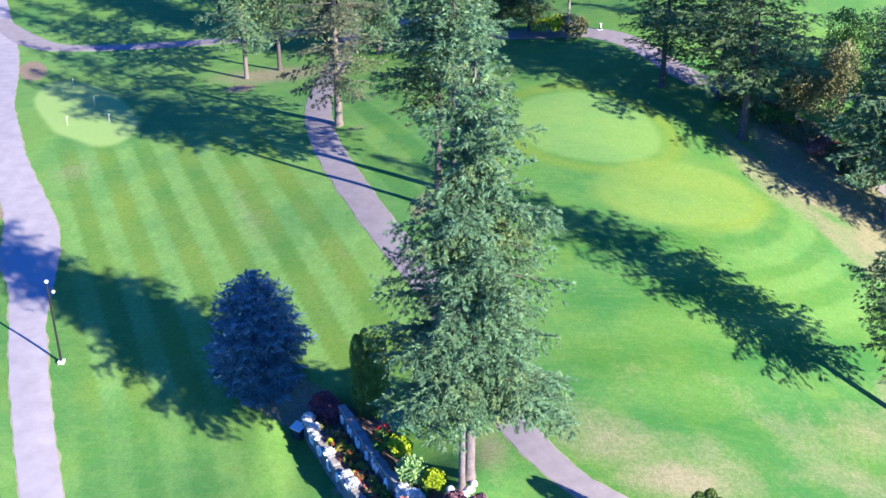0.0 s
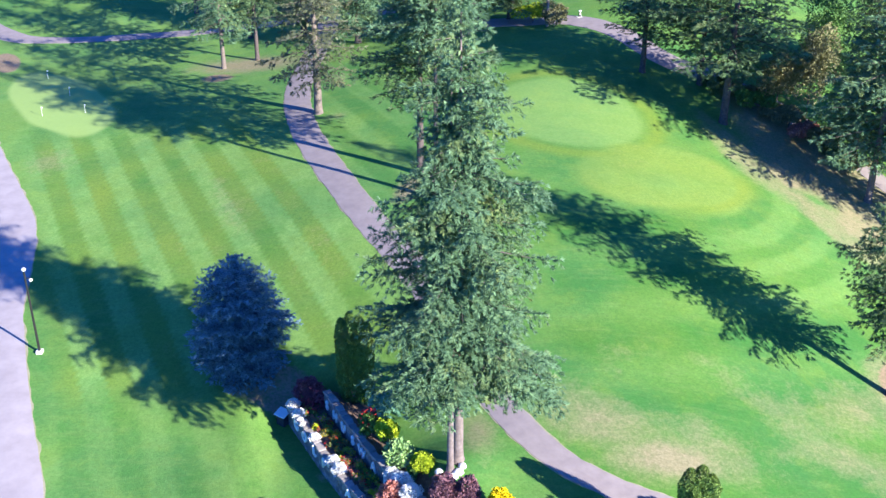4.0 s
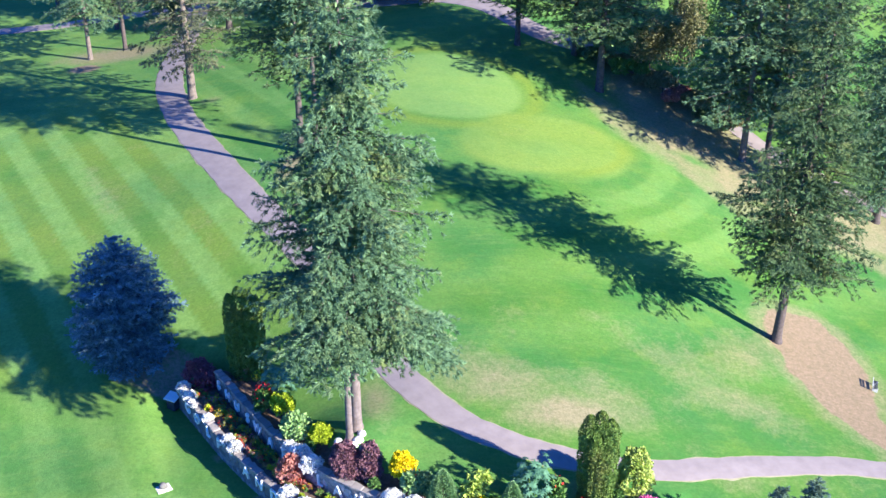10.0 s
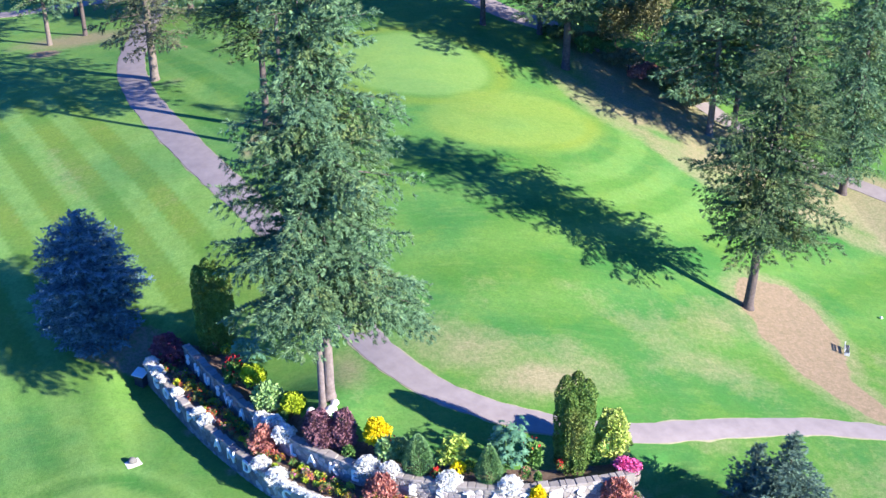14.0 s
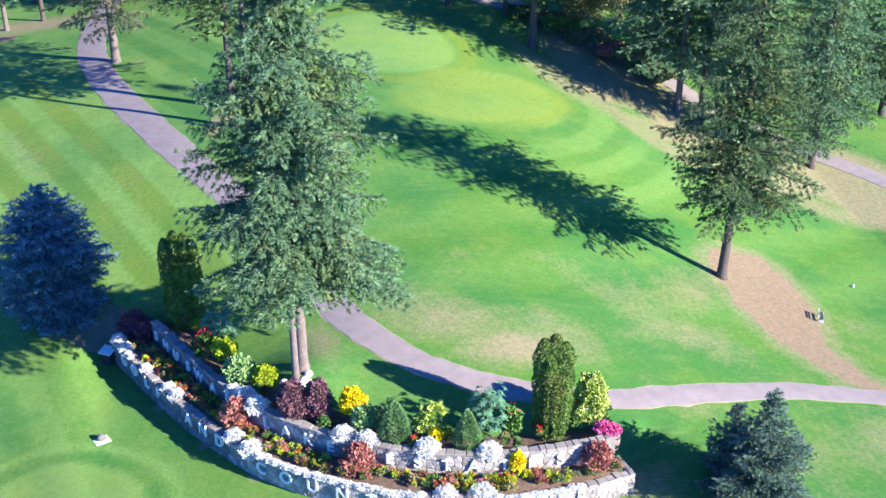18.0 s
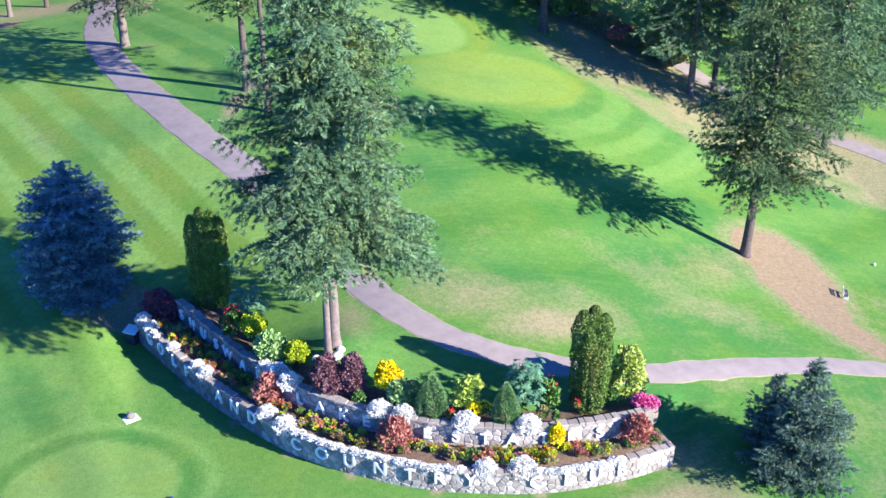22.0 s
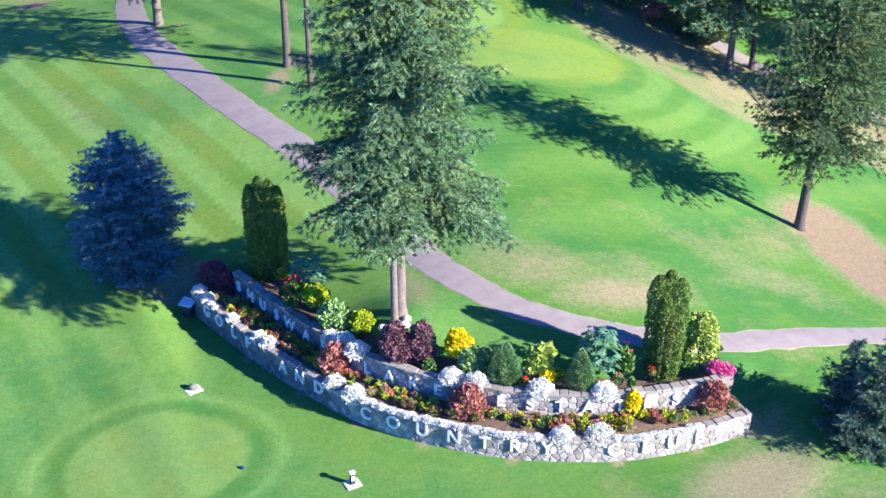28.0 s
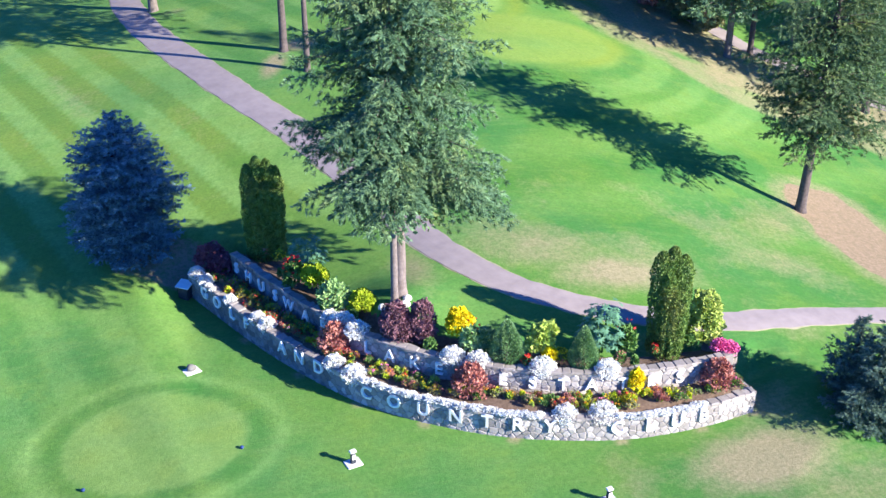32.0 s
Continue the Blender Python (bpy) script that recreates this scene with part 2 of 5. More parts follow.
CONCRETE = plain_mat("concrete", (0.55, 0.54, 0.53), (0.66, 0.65, 0.64), 5.0, 0.9, 0, 0.3)
PLASTIC_WHITE = plain_mat("white_plastic", (0.75, 0.76, 0.8), (0.66, 0.67, 0.72), 5.0, 0.35)
PLASTIC_DARK = plain_mat("dark_plastic", (0.03, 0.035, 0.05), (0.05, 0.055, 0.07), 5.0, 0.4)
WOOD_GREY = plain_mat("weathered_staves", (0.20, 0.17, 0.16), (0.28, 0.25, 0.24), 7.0, 0.85, 0, 0.3)

# ---------------------------------------------------------------- helpers of this scene
def mesh_from(name, verts, faces, material, smooth=False):
    me = bpy.data.meshes.new(name)
    me.from_pydata(verts, [], faces)
    me.materials.append(material)
    if smooth:
        me.polygons.foreach_set("use_smooth", [True] * len(me.polygons))
    me.update()
    return me


def part(name, bm, material, parent, label=""):
    """Links a bmesh (or a mesh) as one object under a thing or part."""
    if isinstance(bm, bmesh.types.BMesh):
        me = bpy.data.meshes.new(name)
        bm.to_mesh(me)
        bm.free()
        me.materials.append(material)
    else:
        me = bm
    ob = new(name, me)
    ob.parent = parent
    if label:
        ob["label"] = label
    return ob


def thing(name, x, y, z, label, category, group="", turn=0.0, scale=1.0):
    e = new(name)
    e.empty_display_size = 0.2
    e.matrix_basis = pose(x, y, z, 0, 0, turn) @ Matrix.Scale(scale, 4)
    return tagged(e, label, category, group)


def box(sx_, sy_, sz, at=(0, 0, 0), bevel=0.01, taper=1.0):
    bm = bmesh.new()
    bmesh.ops.create_cube(bm, size=1)
    for v in bm.verts:
        k = taper if v.co.z > 0 else 1.0
        v.co = Vector((v.co.x * sx_ * k + at[0], v.co.y * sy_ * k + at[1], v.co.z * sz + at[2]))
    if bevel:
        bmesh.ops.bevel(bm, geom=bm.edges[:], offset=bevel, segments=1, affect='EDGES')
    return bm


def tube(points, radii, sides=10):
    """A swept tube through points; one bmesh."""
    bm = bmesh.new()
    rings = []
    for i, p in enumerate(points):
        p = Vector(tuple(p))
        a = Vector(points[max(i - 1, 0)])
        c = Vector(points[min(i + 1, len(points) - 1)])
        d = (c - a).normalized()
        u = d.cross(Vector((0.31, 0.95, 0.02))).normalized()
        w = d.cross(u)
        rings.append([bm.verts.new(p + float(radii[i]) * (math.cos(k * math.tau / sides) * u + math.sin(k * math.tau / sides) * w)) for k in range(sides)])
    for a, c in zip(rings, rings[1:]):
        for k in range(sides):
            bm.faces.new((a[k], a[(k + 1) % sides], c[(k + 1) % sides], c[k]))
    bm.faces.new(rings[0][::-1])
    bm.faces.new(rings[-1])
    bmesh.ops.recalc_face_normals(bm, faces=bm.faces[:])
    return bm


def spline(points, n=12):
    """A smooth line through points (Catmull-Rom)."""
    p = np.array(points, float)
    p = np.vstack([2 * p[0] - p[1], p, 2 * p[-1] - p[-2]])
    out = []
    for i in range(1, len(p) - 2):
        a, b, c, d = p[i - 1:i + 3]
        for k in range(n):
            t = k / n
            out.append(0.5 * (2 * b + (c - a) * t + (2 * a - 5 * b + 4 * c - d) * t * t + (3 * b - a - 3 * c + d) * t ** 3))
    out.append(p[-2])
    return np.array(out)


# ---------------------------------------------------------------- the lie of the land
# coarse heights every 10 m, from x = -45 (columns) and y = 34 (rows), smoothed by a cubic spline
HEIGHTS = np.array([
    [-1.4, -1.4, -1.2, -0.7, 0.1, 0.4, -0.4, -0.8, -1.5, -2.7],
    [-0.5, -0.5, -0.6, -0.8, 0.8, 2.9, 2.0, -0.1, -1.9, -3.6],
    [0.3, 0.4, 0.3, -0.4, 1.3, 3.9, 3.1, 0.2, -2.3, -4.1],
    [0.9, 1.0, 1.1, 1.6, 3.4, 4.6, 4.3, 1.9, -1.4, -3.9],
    [1.6, 1.6, 1.9, 3.1, 4.9, 5.7, 5.5, 3.5, 0.4, -2.6],
    [2.3, 2.4, 2.8, 4.0, 5.3, 6.2, 5.8, 3.6, 1.5, -0.6],
    [3.0, 3.4, 3.7, 4.6, 5.6, 6.6, 6.5, 4.6, 2.9, 1.6],
    [3.3, 3.5, 3.5, 4.2, 5.4, 6.6, 7.3, 6.6, 5.4, 4.4],
    [2.9, 2.8, 2.8, 3.4, 4.8, 6.3, 7.4, 7.9, 7.9, 7.8],
    [2.3, 2.1, 2.1, 2.8, 4.2, 5.8, 7.5, 9.1, 10.3, 11.3]])
LOW_LINE = [(-8.5, 55.2), (-5.9, 50.1), (-3.7, 46.45), (-1.38, 43.4), (1.21, 41.2), (4.7, 39.25), (9.2, 38.0), (13.0, 38.0), (15.8, 38.5)]
UP_LINE = [(-6.2, 54.9), (-4.6, 51.6), (-2.3, 47.4), (0.5, 44.0), (4.4, 41.35), (8.4, 39.85), (12.2, 39.5), (15.0, 39.75)]
low_line = spline(LOW_LINE)
up_line = spline(UP_LINE)
front_line = spline([(-7.2, 57.0)] + UP_LINE + [(18.0, 41.0)])


def smooth(t):
    t = np.clip(t, 0, 1)
    return t * t * (3 - 2 * t)


def behind(line, x, y):
    """Signed distance behind (away from the tee) a line of points."""
    x, y = np.atleast_1d(x).astype(float), np.atleast_1d(y).astype(float)
    d = np.hypot(line[None, :, 0] - x[:, None], line[None, :, 1] - y[:, None])
    i = d.argmin(1)
    j = np.minimum(i, len(line) - 2)
    t = line[j + 1] - line[j]
    s = t[:, 0] * (y - line[j, 1]) - t[:, 1] * (x - line[j, 0])
    return d[np.arange(len(x)), i] * np.where(s > 0, 1, -1)


def hill(x, y):
    x, y = np.atleast_1d(x).astype(float), np.atleast_1d(y).astype(float)
    ny, nx = HEIGHTS.shape
    gx, gy = np.clip((x + 45) / 10, 0, nx - 1 - 1e-6), np.clip((y - 34) / 10, 0, ny - 1 - 1e-6)
    i, j = gx.astype(int), gy.astype(int)
    u, v = gx - i, gy - j
    bx = [(1 - u) ** 3 / 6, (3 * u ** 3 - 6 * u * u + 4) / 6, (-3 * u ** 3 + 3 * u * u + 3 * u + 1) / 6, u ** 3 / 6]
    by = [(1 - v) ** 3 / 6, (3 * v ** 3 - 6 * v * v + 4) / 6, (-3 * v ** 3 + 3 * v * v + 3 * v + 1) / 6, v ** 3 / 6]
    z = np.zeros_like(x)
    for a in range(4):
        for b in range(4):
            z += bx[a] * by[b] * HEIGHTS[np.clip(j + b - 1, 0, ny - 1), np.clip(i + a - 1, 0, nx - 1)]
    return z + 0.85 * np.exp(-((x - 1.3) ** 2 + (y - 47.3) ** 2) / 5.8)          # the mound under the twin firs


def land(x, y):
    """Height of the ground; the bank is cut off in front of the planted terraces."""
    x, y = np.atleast_1d(x).astype(float), np.atleast_1d(y).astype(float)
    g = hill(x, y)
    near = (y < 60) & (x > -12) & (x < 22)
    z = g.copy()
    if near.any():
        xn, yn, gn = x[near], y[near], g[near]
        k = smooth((xn + 11.5) / 3) * smooth((20.5 - xn) / 4) * smooth((59 - yn) / 4)
        s = smooth((behind(front_line, xn, yn) - 0.25) / 1.5)
        z[near] = gn * (1 - k) + k * (s * gn + (1 - s) * np.minimum(gn, 0.0))
    return z


def gz(x, y):
    return float(land(x, y)[0])


def ellipse(x, y, cx, cy, rx, ry, turn=0.0):
    """1 on the rim, below 1 inside."""
    c, s = math.cos(radians(turn)), math.sin(radians(turn))
    dx, dy = x - cx, y - cy
    return np.hypot((dx * c + dy * s) / rx, (-dx * s + dy * c) / ry)


def near_line(x, y, pts):
    """Distance to a polyline."""
    best = np.full_like(x, 1e9)
    for (ax, ay), (bx, by) in zip(pts, pts[1:]):
        vx, vy = bx - ax, by - ay
        t = np.clip(((x - ax) * vx + (y - ay) * vy) / (vx * vx + vy * vy), 0, 1)
        best = np.minimum(best, np.hypot(x - ax - t * vx, y - ay - t * vy))
    return best


CART = [(60, 41.5), (46, 43.5), (33.2, 44.78), (27.5, 45.22), (22.2, 44.67), (16.5, 44.0), (12.4, 44.64), (9.4, 45.85), (6.8, 47.88), (4.85, 50.65), (3.3, 54.5),
        (1.5, 60.0), (-1.0, 66.5), (-3.4, 71.5), (-5.5, 76.5), (-8.0, 83.2), (-10.1, 89.6), (-11.2, 95.2), (-11.6, 101.3), (-11.2, 111.0), (-10.5, 125.0), (-11.0, 150.0)]
CART_WIDE = [1.5] * 7 + [1.55, 1.65, 1.8, 1.95, 2.05, 2.15, 2.25, 2.35, 2.4, 2.4, 2.4, 2.4, 2.4, 2.4, 2.4]
ROAD = [(-19.0, 34.0), (-20.6, 42.0), (-22.6, 49.3), (-24.2, 53.5), (-25.5, 57.0), (-26.9, 60.85), (-28.7, 66.5), (-29.8, 70.8), (-31.15, 74.7), (-32.05, 77.9), (-33.7, 82.0), (-36.2, 86.8),
        (-38.5, 91.1), (-41.2, 97.3), (-43.4, 102.4), (-45.85, 110.6), (-48.5, 118.3), (-52.3, 128.5), (-55.5, 136.0), (-61.0, 150.0)]
ROAD_WIDE = [2.35, 2.35, 2.35, 2.35, 2.35, 2.45, 2.5, 3.2, 4.6, 4.3, 3.5, 3.3, 3.6, 3.8, 4.0, 4.0, 4.2, 4.2, 4.2, 4.2]
BRANCH = [(-54.6, 134.0), (-50.2, 128.4), (-45.0, 123.9), (-41.0, 123.3), (-37.4, 123.7), (-28.2, 125.6), (-16.0, 127.5), (0.0, 126.0)]
BACK_CART = [(2.0, 117.0), (9.0, 114.5), (15.0, 113.2), (19.2, 109.5), (23.0, 103.0), (27.8, 99.8), (33.2, 95.0), (37.2, 88.8), (39.4, 84.6), (42.8, 80.9), (45.2, 78.0), (47.6, 75.2), (49.4, 73.0), (55.0, 65.5), (66.0, 56.0)]


def turf_layers(x, y):
    """Mowing light with far haze painted in, dryness, bare soil and close cut over the ground."""
    wob = np.array([noise.noise(Vector((a * 0.21, b * 0.21, 3.0))) for a, b in zip(x, y)])
    wob2 = np.array([noise.noise(Vector((a * 0.6, b * 0.6, 9.0))) for a, b in zip(x, y)])
    # base tone; turf is lightened towards the far left to imitate haze
    mow_haze = 0.42 - 0.24 * smooth((x - 6) / 4) * smooth((58 - y) / 6) + 0.30 * smooth((y - 66) / 16) * smooth((4 - x) / 6) + 0.2 * smooth((y - 100) / 6) * smooth((x - 20) / 6)
    dry = np.full_like(x, 0.0)
    soil = np.zeros_like(x)
    cut = np.zeros_like(x)
    gold = np.zeros_like(x)
    # the striped fairway between the road and the cart path
    u = 0.92 * x + 0.388 * y
    bar = np.where(u > 21.5, 1.0, smooth(0.5 + 8.0 * np.sin(math.tau * (u - 21.45) / 3.12)))
    w_fair = smooth((y - 55) / 4) * smooth((96 - y) / 6) * smooth((-x + 2 - 0.42 * (y - 60)) / 2 + 0.0) * smooth((x + 30 + 0.35 * (y - 75)) / 3)
    mow_haze = mow_haze * (1 - w_fair) + w_fair * (0.30 + 0.68 * bar)
    u2 = 0.90 * x + 0.43 * y
    w_mid = smooth((y - 72) / 6) * smooth((110 - y) / 6) * smooth((x + 6.5 + 0.33 * (y - 80)) / 2) * smooth((6 - x) / 4)
    mow_haze = mow_haze * (1 - w_mid) + w_mid * (0.36 + 0.50 * smooth(0.5 + 2 * np.sin(math.tau * u2 / 3.6)))
    dry = np.maximum(dry, w_fair * (1 - bar) * smooth((x + 24) / 10) * (0.10 + 0.2 * wob))
    gold = np.maximum(gold, w_fair * (1 - bar) * (0.22 + 0.3 * wob))
    # the lawn this side of the spruce
    w_low = smooth((60 - y) / 6) * smooth((-6 - x) / 3)
    mow_haze = mow_haze * (1 - w_low) + w_low * (0.40 + 0.28 * smooth(0.5 + 2 * np.sin(math.tau * (0.95 * x + 0.3 * y) / 3.0)) + 0.2 * wob)
    # broad sweeps on the far slope
    w_right = smooth((x - 6) / 4) * smooth((y - 50) / 4) * smooth((78 - y) / 6)
    sweep = 0.5 + 0.5 * np.sin(math.tau * (y - 0.25 * x - 0.006 * (x - 16) ** 2) / 6.4 + 1.0)
    mow_haze = mow_haze * (1 - w_right) + w_right * (0.06 + 0.34 * sweep)
    # approach below the green: a yellowed oval with rings mown round it
    e = ellipse(x, y, 18.3, 79.8, 7.4, 5.6, 25)
    ring_side = smooth((x - 18) / 6) * smooth((84 - y) / 3)
    drift = e - 0.03 * (76 - y)
    rings = np.interp(drift, [1.10, 1.16, 1.36, 1.42, 1.66, 1.72, 1.86, 1.92, 2.10, 2.16, 2.36, 2.42, 2.66, 2.72, 2.9, 2.96], [0, 1, 1, 0, 0, 1, 1, 0, 0, 1, 1, 0, 0, 1, 1, 0])
    w_ring = ring_side * smooth((e - 0.98) / 0.05) * smooth((3.1 - e) / 0.25)
    mow_haze = mow_haze * (1 - w_ring) + w_ring * (0.70 - 0.38 * rings)
    inside = smooth((1.08 - e) / 0.26)
    mow_haze = np.maximum(mow_haze, 0.62 * inside)
    dry = np.maximum(dry, (0.08 + 0.12 * wob) * inside)
    cut = np.maximum(cut, 0.14 * inside)
    gold = np.maximum(gold, inside * (0.34 + 0.25 * wob))
    rim = np.exp(-((e - 0.95) / 0.16) ** 2) * smooth((x - 15) / 8) * smooth((84 - y) / 4)
    gold = np.maximum(gold, 0.55 * rim)
    g2 = ellipse(x, y, 12.2, 90.4, 6.4, 7.2, 20)
    cut = np.maximum(cut, 0.38 * smooth((1.05 - g2) / 0.14))
    collar = np.exp(-((g2 - 1.16) / 0.13) ** 2)
    mow_haze = mow_haze * (1 - 0.45 * collar)
    gold = np.maximum(gold, 0.42 * collar)
    g1 = ellipse(x, y, -34.2, 101.2, 10.2, 3.9, 122)
    cut = np.maximum(cut, 0.90 * smooth((1.06 + 0.1 * wob - g1) / 0.12))
    # the tee in front of the wall, with a ring of longer grass
    te = ellipse(x, y, -10.6, 42.9, 4.1, 3.4, -10)
    cut = np.maximum(cut, 0.30 * smooth((1.02 - te) / 0.05))
    gold = np.maximum(gold, smooth((1.0 - te) / 0.1) * (0.10 + 0.3 * np.maximum(wob2, 0)))
    mow_haze = mow_haze * (1 - 0.5 * np.exp(-((te - 1.12) / 0.10) ** 2))
    mow_haze = mow_haze + 0.45 * np.exp(-((te - 1.36) / 0.08) ** 2)
    # worn and dry places
    dry = np.maximum(dry, 0.80 * np.exp(-ellipse(x, y, 12.9, 48.1, 3.6, 1.7, 0) ** 2))
    dry = np.maximum(dry, 0.52 * np.exp(-ellipse(x, y, 9.3, 50.8, 5.2, 2.6, -30) ** 2))
    dry = np.maximum(dry, 0.55 * np.exp(-ellipse(x, y, 2.6, 50.0, 1.2, 2.6, 10) ** 2))
    dry = np.maximum(dry, 0.42 * np.exp(-ellipse(x, y, 25.5, 55.0, 5.0, 2.6, 30) ** 2))
    dry = np.maximum(dry, 0.95 * np.exp(-ellipse(x, y, 14.8, 35.3, 3.6, 2.0, 10) ** 2))
    dry = np.maximum(dry, 0.40 * np.exp(-ellipse(x, y, 17.5, 33.0, 5.0, 2.0, 10) ** 2))
    dry = np.maximum(dry, 0.34 * np.exp(-ellipse(x, y, -31.5, 87.8, 2.6, 2.6, 0) ** 2))
    dry = np.maximum(dry, 0.25 * np.exp(-ellipse(x, y, -15.0, 78.0, 1.6, 8.0, 22) ** 2))
    strip = near_line(x, y, [(20.0, 97.0), (25.3, 88.0), (30.5, 80.0), (34.0, 73.8), (42.5, 69.0), (60.0, 62.0)])
    dry = np.maximum(dry, 0.52 * smooth((2.6 + 1.6 * wob - strip) / 1.8) * smooth((x - 22) / 4))
    beyond = behind(np.array([(20.0, 97.0), (25.3, 88.0), (30.5, 80.0), (34.0, 73.8), (42.5, 69.0), (60.0, 62.0)])[::-1], x, y)
    dry = np.maximum(dry, 0.68 * smooth((-beyond) / 3) * smooth((12 + beyond) / 3) * smooth((x - 24.5) / 5))
    dirt = near_line(x, y, [(31.2, 58.6), (31.2, 54.0), (30.9, 50.5), (32.0, 46.8), (34.0, 44.5)])
    width = np.interp(y, [45, 47, 51, 54, 58, 61], [0.6, 0.8, 1.7, 2.7, 2.8, 2.4])
    soil = np.maximum(soil, smooth((width + 0.9 + 0.5 * wob2 - dirt) / 1.8))
    dry = np.maximum(dry, 0.45 * smooth((width + 2.2 - dirt) / 2.0))
    soil = np.maximum(soil, 0.8 * np.exp(-ellipse(x, y, -20.2, 106.6, 2.0, 1.8, 0) ** 2))
    soil = np.maximum(soil, 1.0 * np.exp(-ellipse(x, y, -43.4, 114.2, 1.5, 4.2, 20) ** 4))
    soil = np.maximum(soil, 1.0 * np.exp(-ellipse(x, y, -36.9, 83.6, 1.5, 4.0, 28) ** 4))
    dry = np.maximum(dry, 0.85 * np.exp(-ellipse(x, y, -17.5, 110.8, 6.0, 3.2, 0) ** 2))
    dry = np.maximum(dry, 0.95 * np.exp(-ellipse(x, y, -1.3, 77.0, 0.8, 2.2, -20) ** 2))
    dry = np.maximum(dry, 0.9 * np.exp(-ellipse(x, y, 0.9, 80.0, 1.4, 1.2, 0) ** 2))
    dry = np.maximum(dry, 0.35 * np.exp(-ellipse(x, y, -7.8, 92.0, 1.6, 1.2, 0) ** 2))
    soil = np.maximum(soil, smooth((1.05 + 0.15 * wob2 - ellipse(x, y, -9.6, 57.4, 4.4, 2.4, -30)) / 0.4) * 0.55)
    dry = np.maximum(dry, (0.14 + 0.5 * wob) * smooth((x - 5) / 4) * smooth((62 - y) / 8))
    foot = behind(np.array(LOW_LINE, float), x, y)
    dry = np.maximum(dry, 0.75 * np.exp(-((foot + 0.1) / 0.35) ** 2) * smooth((x + 9) / 1) * smooth((17 - x) / 1))
    mow_haze = mow_haze + 0.07 * wob
    return np.clip(mow_haze, 0, 1), np.clip(dry, 0, 1), np.clip(soil, 0, 1), np.clip(cut, 0, 1), np.clip(gold, 0, 1)


def build_ground():
    far = [60, 75, 95, 125, 170, 240, 350, 520, 800, 1300, 2200]
    xs = np.concatenate([[-v for v in far[::-1]], np.arange(-56, 54.01, 0.27), far[0:]])
    ys = np.concatenate([[-2200, -1200, -600, -300, -150, -70, -30, 0, 10, 16, 20, 24], np.arange(27, 131, 0.27), [134, 138, 144, 152, 165, 185, 215, 260, 330, 450, 700, 1200, 2300]])
    X, Y = np.meshgrid(xs, ys)
    x, y = X.ravel(), Y.ravel()
    z = land(x, y)
    fx, fy = np.maximum(np.maximum(-56 - x, x - 54), 0), np.maximum(np.maximum(27 - y, y - 131), 0)
    away = np.clip(np.hypot(fx, fy) / 400, 0, 1)
    z = z * (1 - away) + 3 * away
    nx = len(xs)
    a = (np.arange(len(ys) - 1)[:, None] * nx + np.arange(nx - 1)[None, :]).ravel()
    faces = np.stack([a, a + 1, a + nx + 1, a + nx], 1)
    me = mesh_from("ground", np.stack([x, y, z], 1).tolist(), faces.tolist(), TURF, True)
    inner = (x > -56) & (x < 54.5) & (y > 26) & (y < 131.5)
    mow_haze, dry, soil, cut, gold = np.full(len(x), 0.45), np.zeros(len(x)), np.zeros(len(x)), np.zeros(len(x)), np.zeros(len(x))
    mow_haze[inner], dry[inner], soil[inner], cut[inner], gold[inner] = turf_layers(x[inner], y[inner])
    one = np.ones(len(x))
    c1 = me.color_attributes.new("turf", 'FLOAT_COLOR', 'POINT')
    c1.data.foreach_set("color", np.stack([mow_haze, dry, soil, one], 1).ravel())
    c2 = me.color_attributes.new("cut", 'FLOAT_COLOR', 'POINT')
    c2.data.foreach_set("color", np.stack([cut, cut, cut, one], 1).ravel())
    c3 = me.color_attributes.new("yellowing", 'FLOAT_COLOR', 'POINT')
    c3.data.foreach_set("color", np.stack([gold, gold, gold, one], 1).ravel())
    return tagged(new("ground", me), "mown golf course turf with stripes, greens and dry patches", "lawn", kind="structure")


ground = build_ground()


def ribbon(name, pts, width, material, lift, label, category, edge=0.0, wobble=0.0, n=10):
    """A paved strip that follows the ground, with a real edge of its own height."""
    line = spline(pts, n)
    t = np.gradient(line, axis=0)
    t /= np.linalg.norm(t, axis=1)[:, None]
    nrm = np.stack([-t[:, 1], t[:, 0]], 1)
    w = np.interp(np.linspace(0, 1, len(line)), np.linspace(0, 1, len(width)), width) if isinstance(width, (list, tuple)) else np.full(len(line), width)
    verts, faces = [], []
    offs = [-1.0, -0.985, -0.5, 0.0, 0.5, 0.985, 1.0]
    for i, (p, m, ww) in enumerate(zip(line, nrm, w)):
        for k, o in enumerate(offs):
            jig = wobble * noise.noise(Vector((p[0] * 0.9, p[1] * 0.9, 5.0 if o < 0 else 15.0))) * abs(o)
            q = p + m * (o * ww / 2 + (jig if o > 0 else -jig))
            zz = gz(q[0], q[1]) + (lift + 0.03 * (1 - o * o) if abs(o) < 0.99 else -0.15)
            verts.append((q[0], q[1], zz))
    c = len(offs)
    for i in range(len(line) - 1):
        for k in range(c - 1):
            faces.append((i * c + k, i * c + k + 1, (i + 1) * c + k + 1, (i + 1) * c + k))
    me = mesh_from(name, verts, faces, material, False)
    return tagged(new(name, me), label, category, kind="structure")


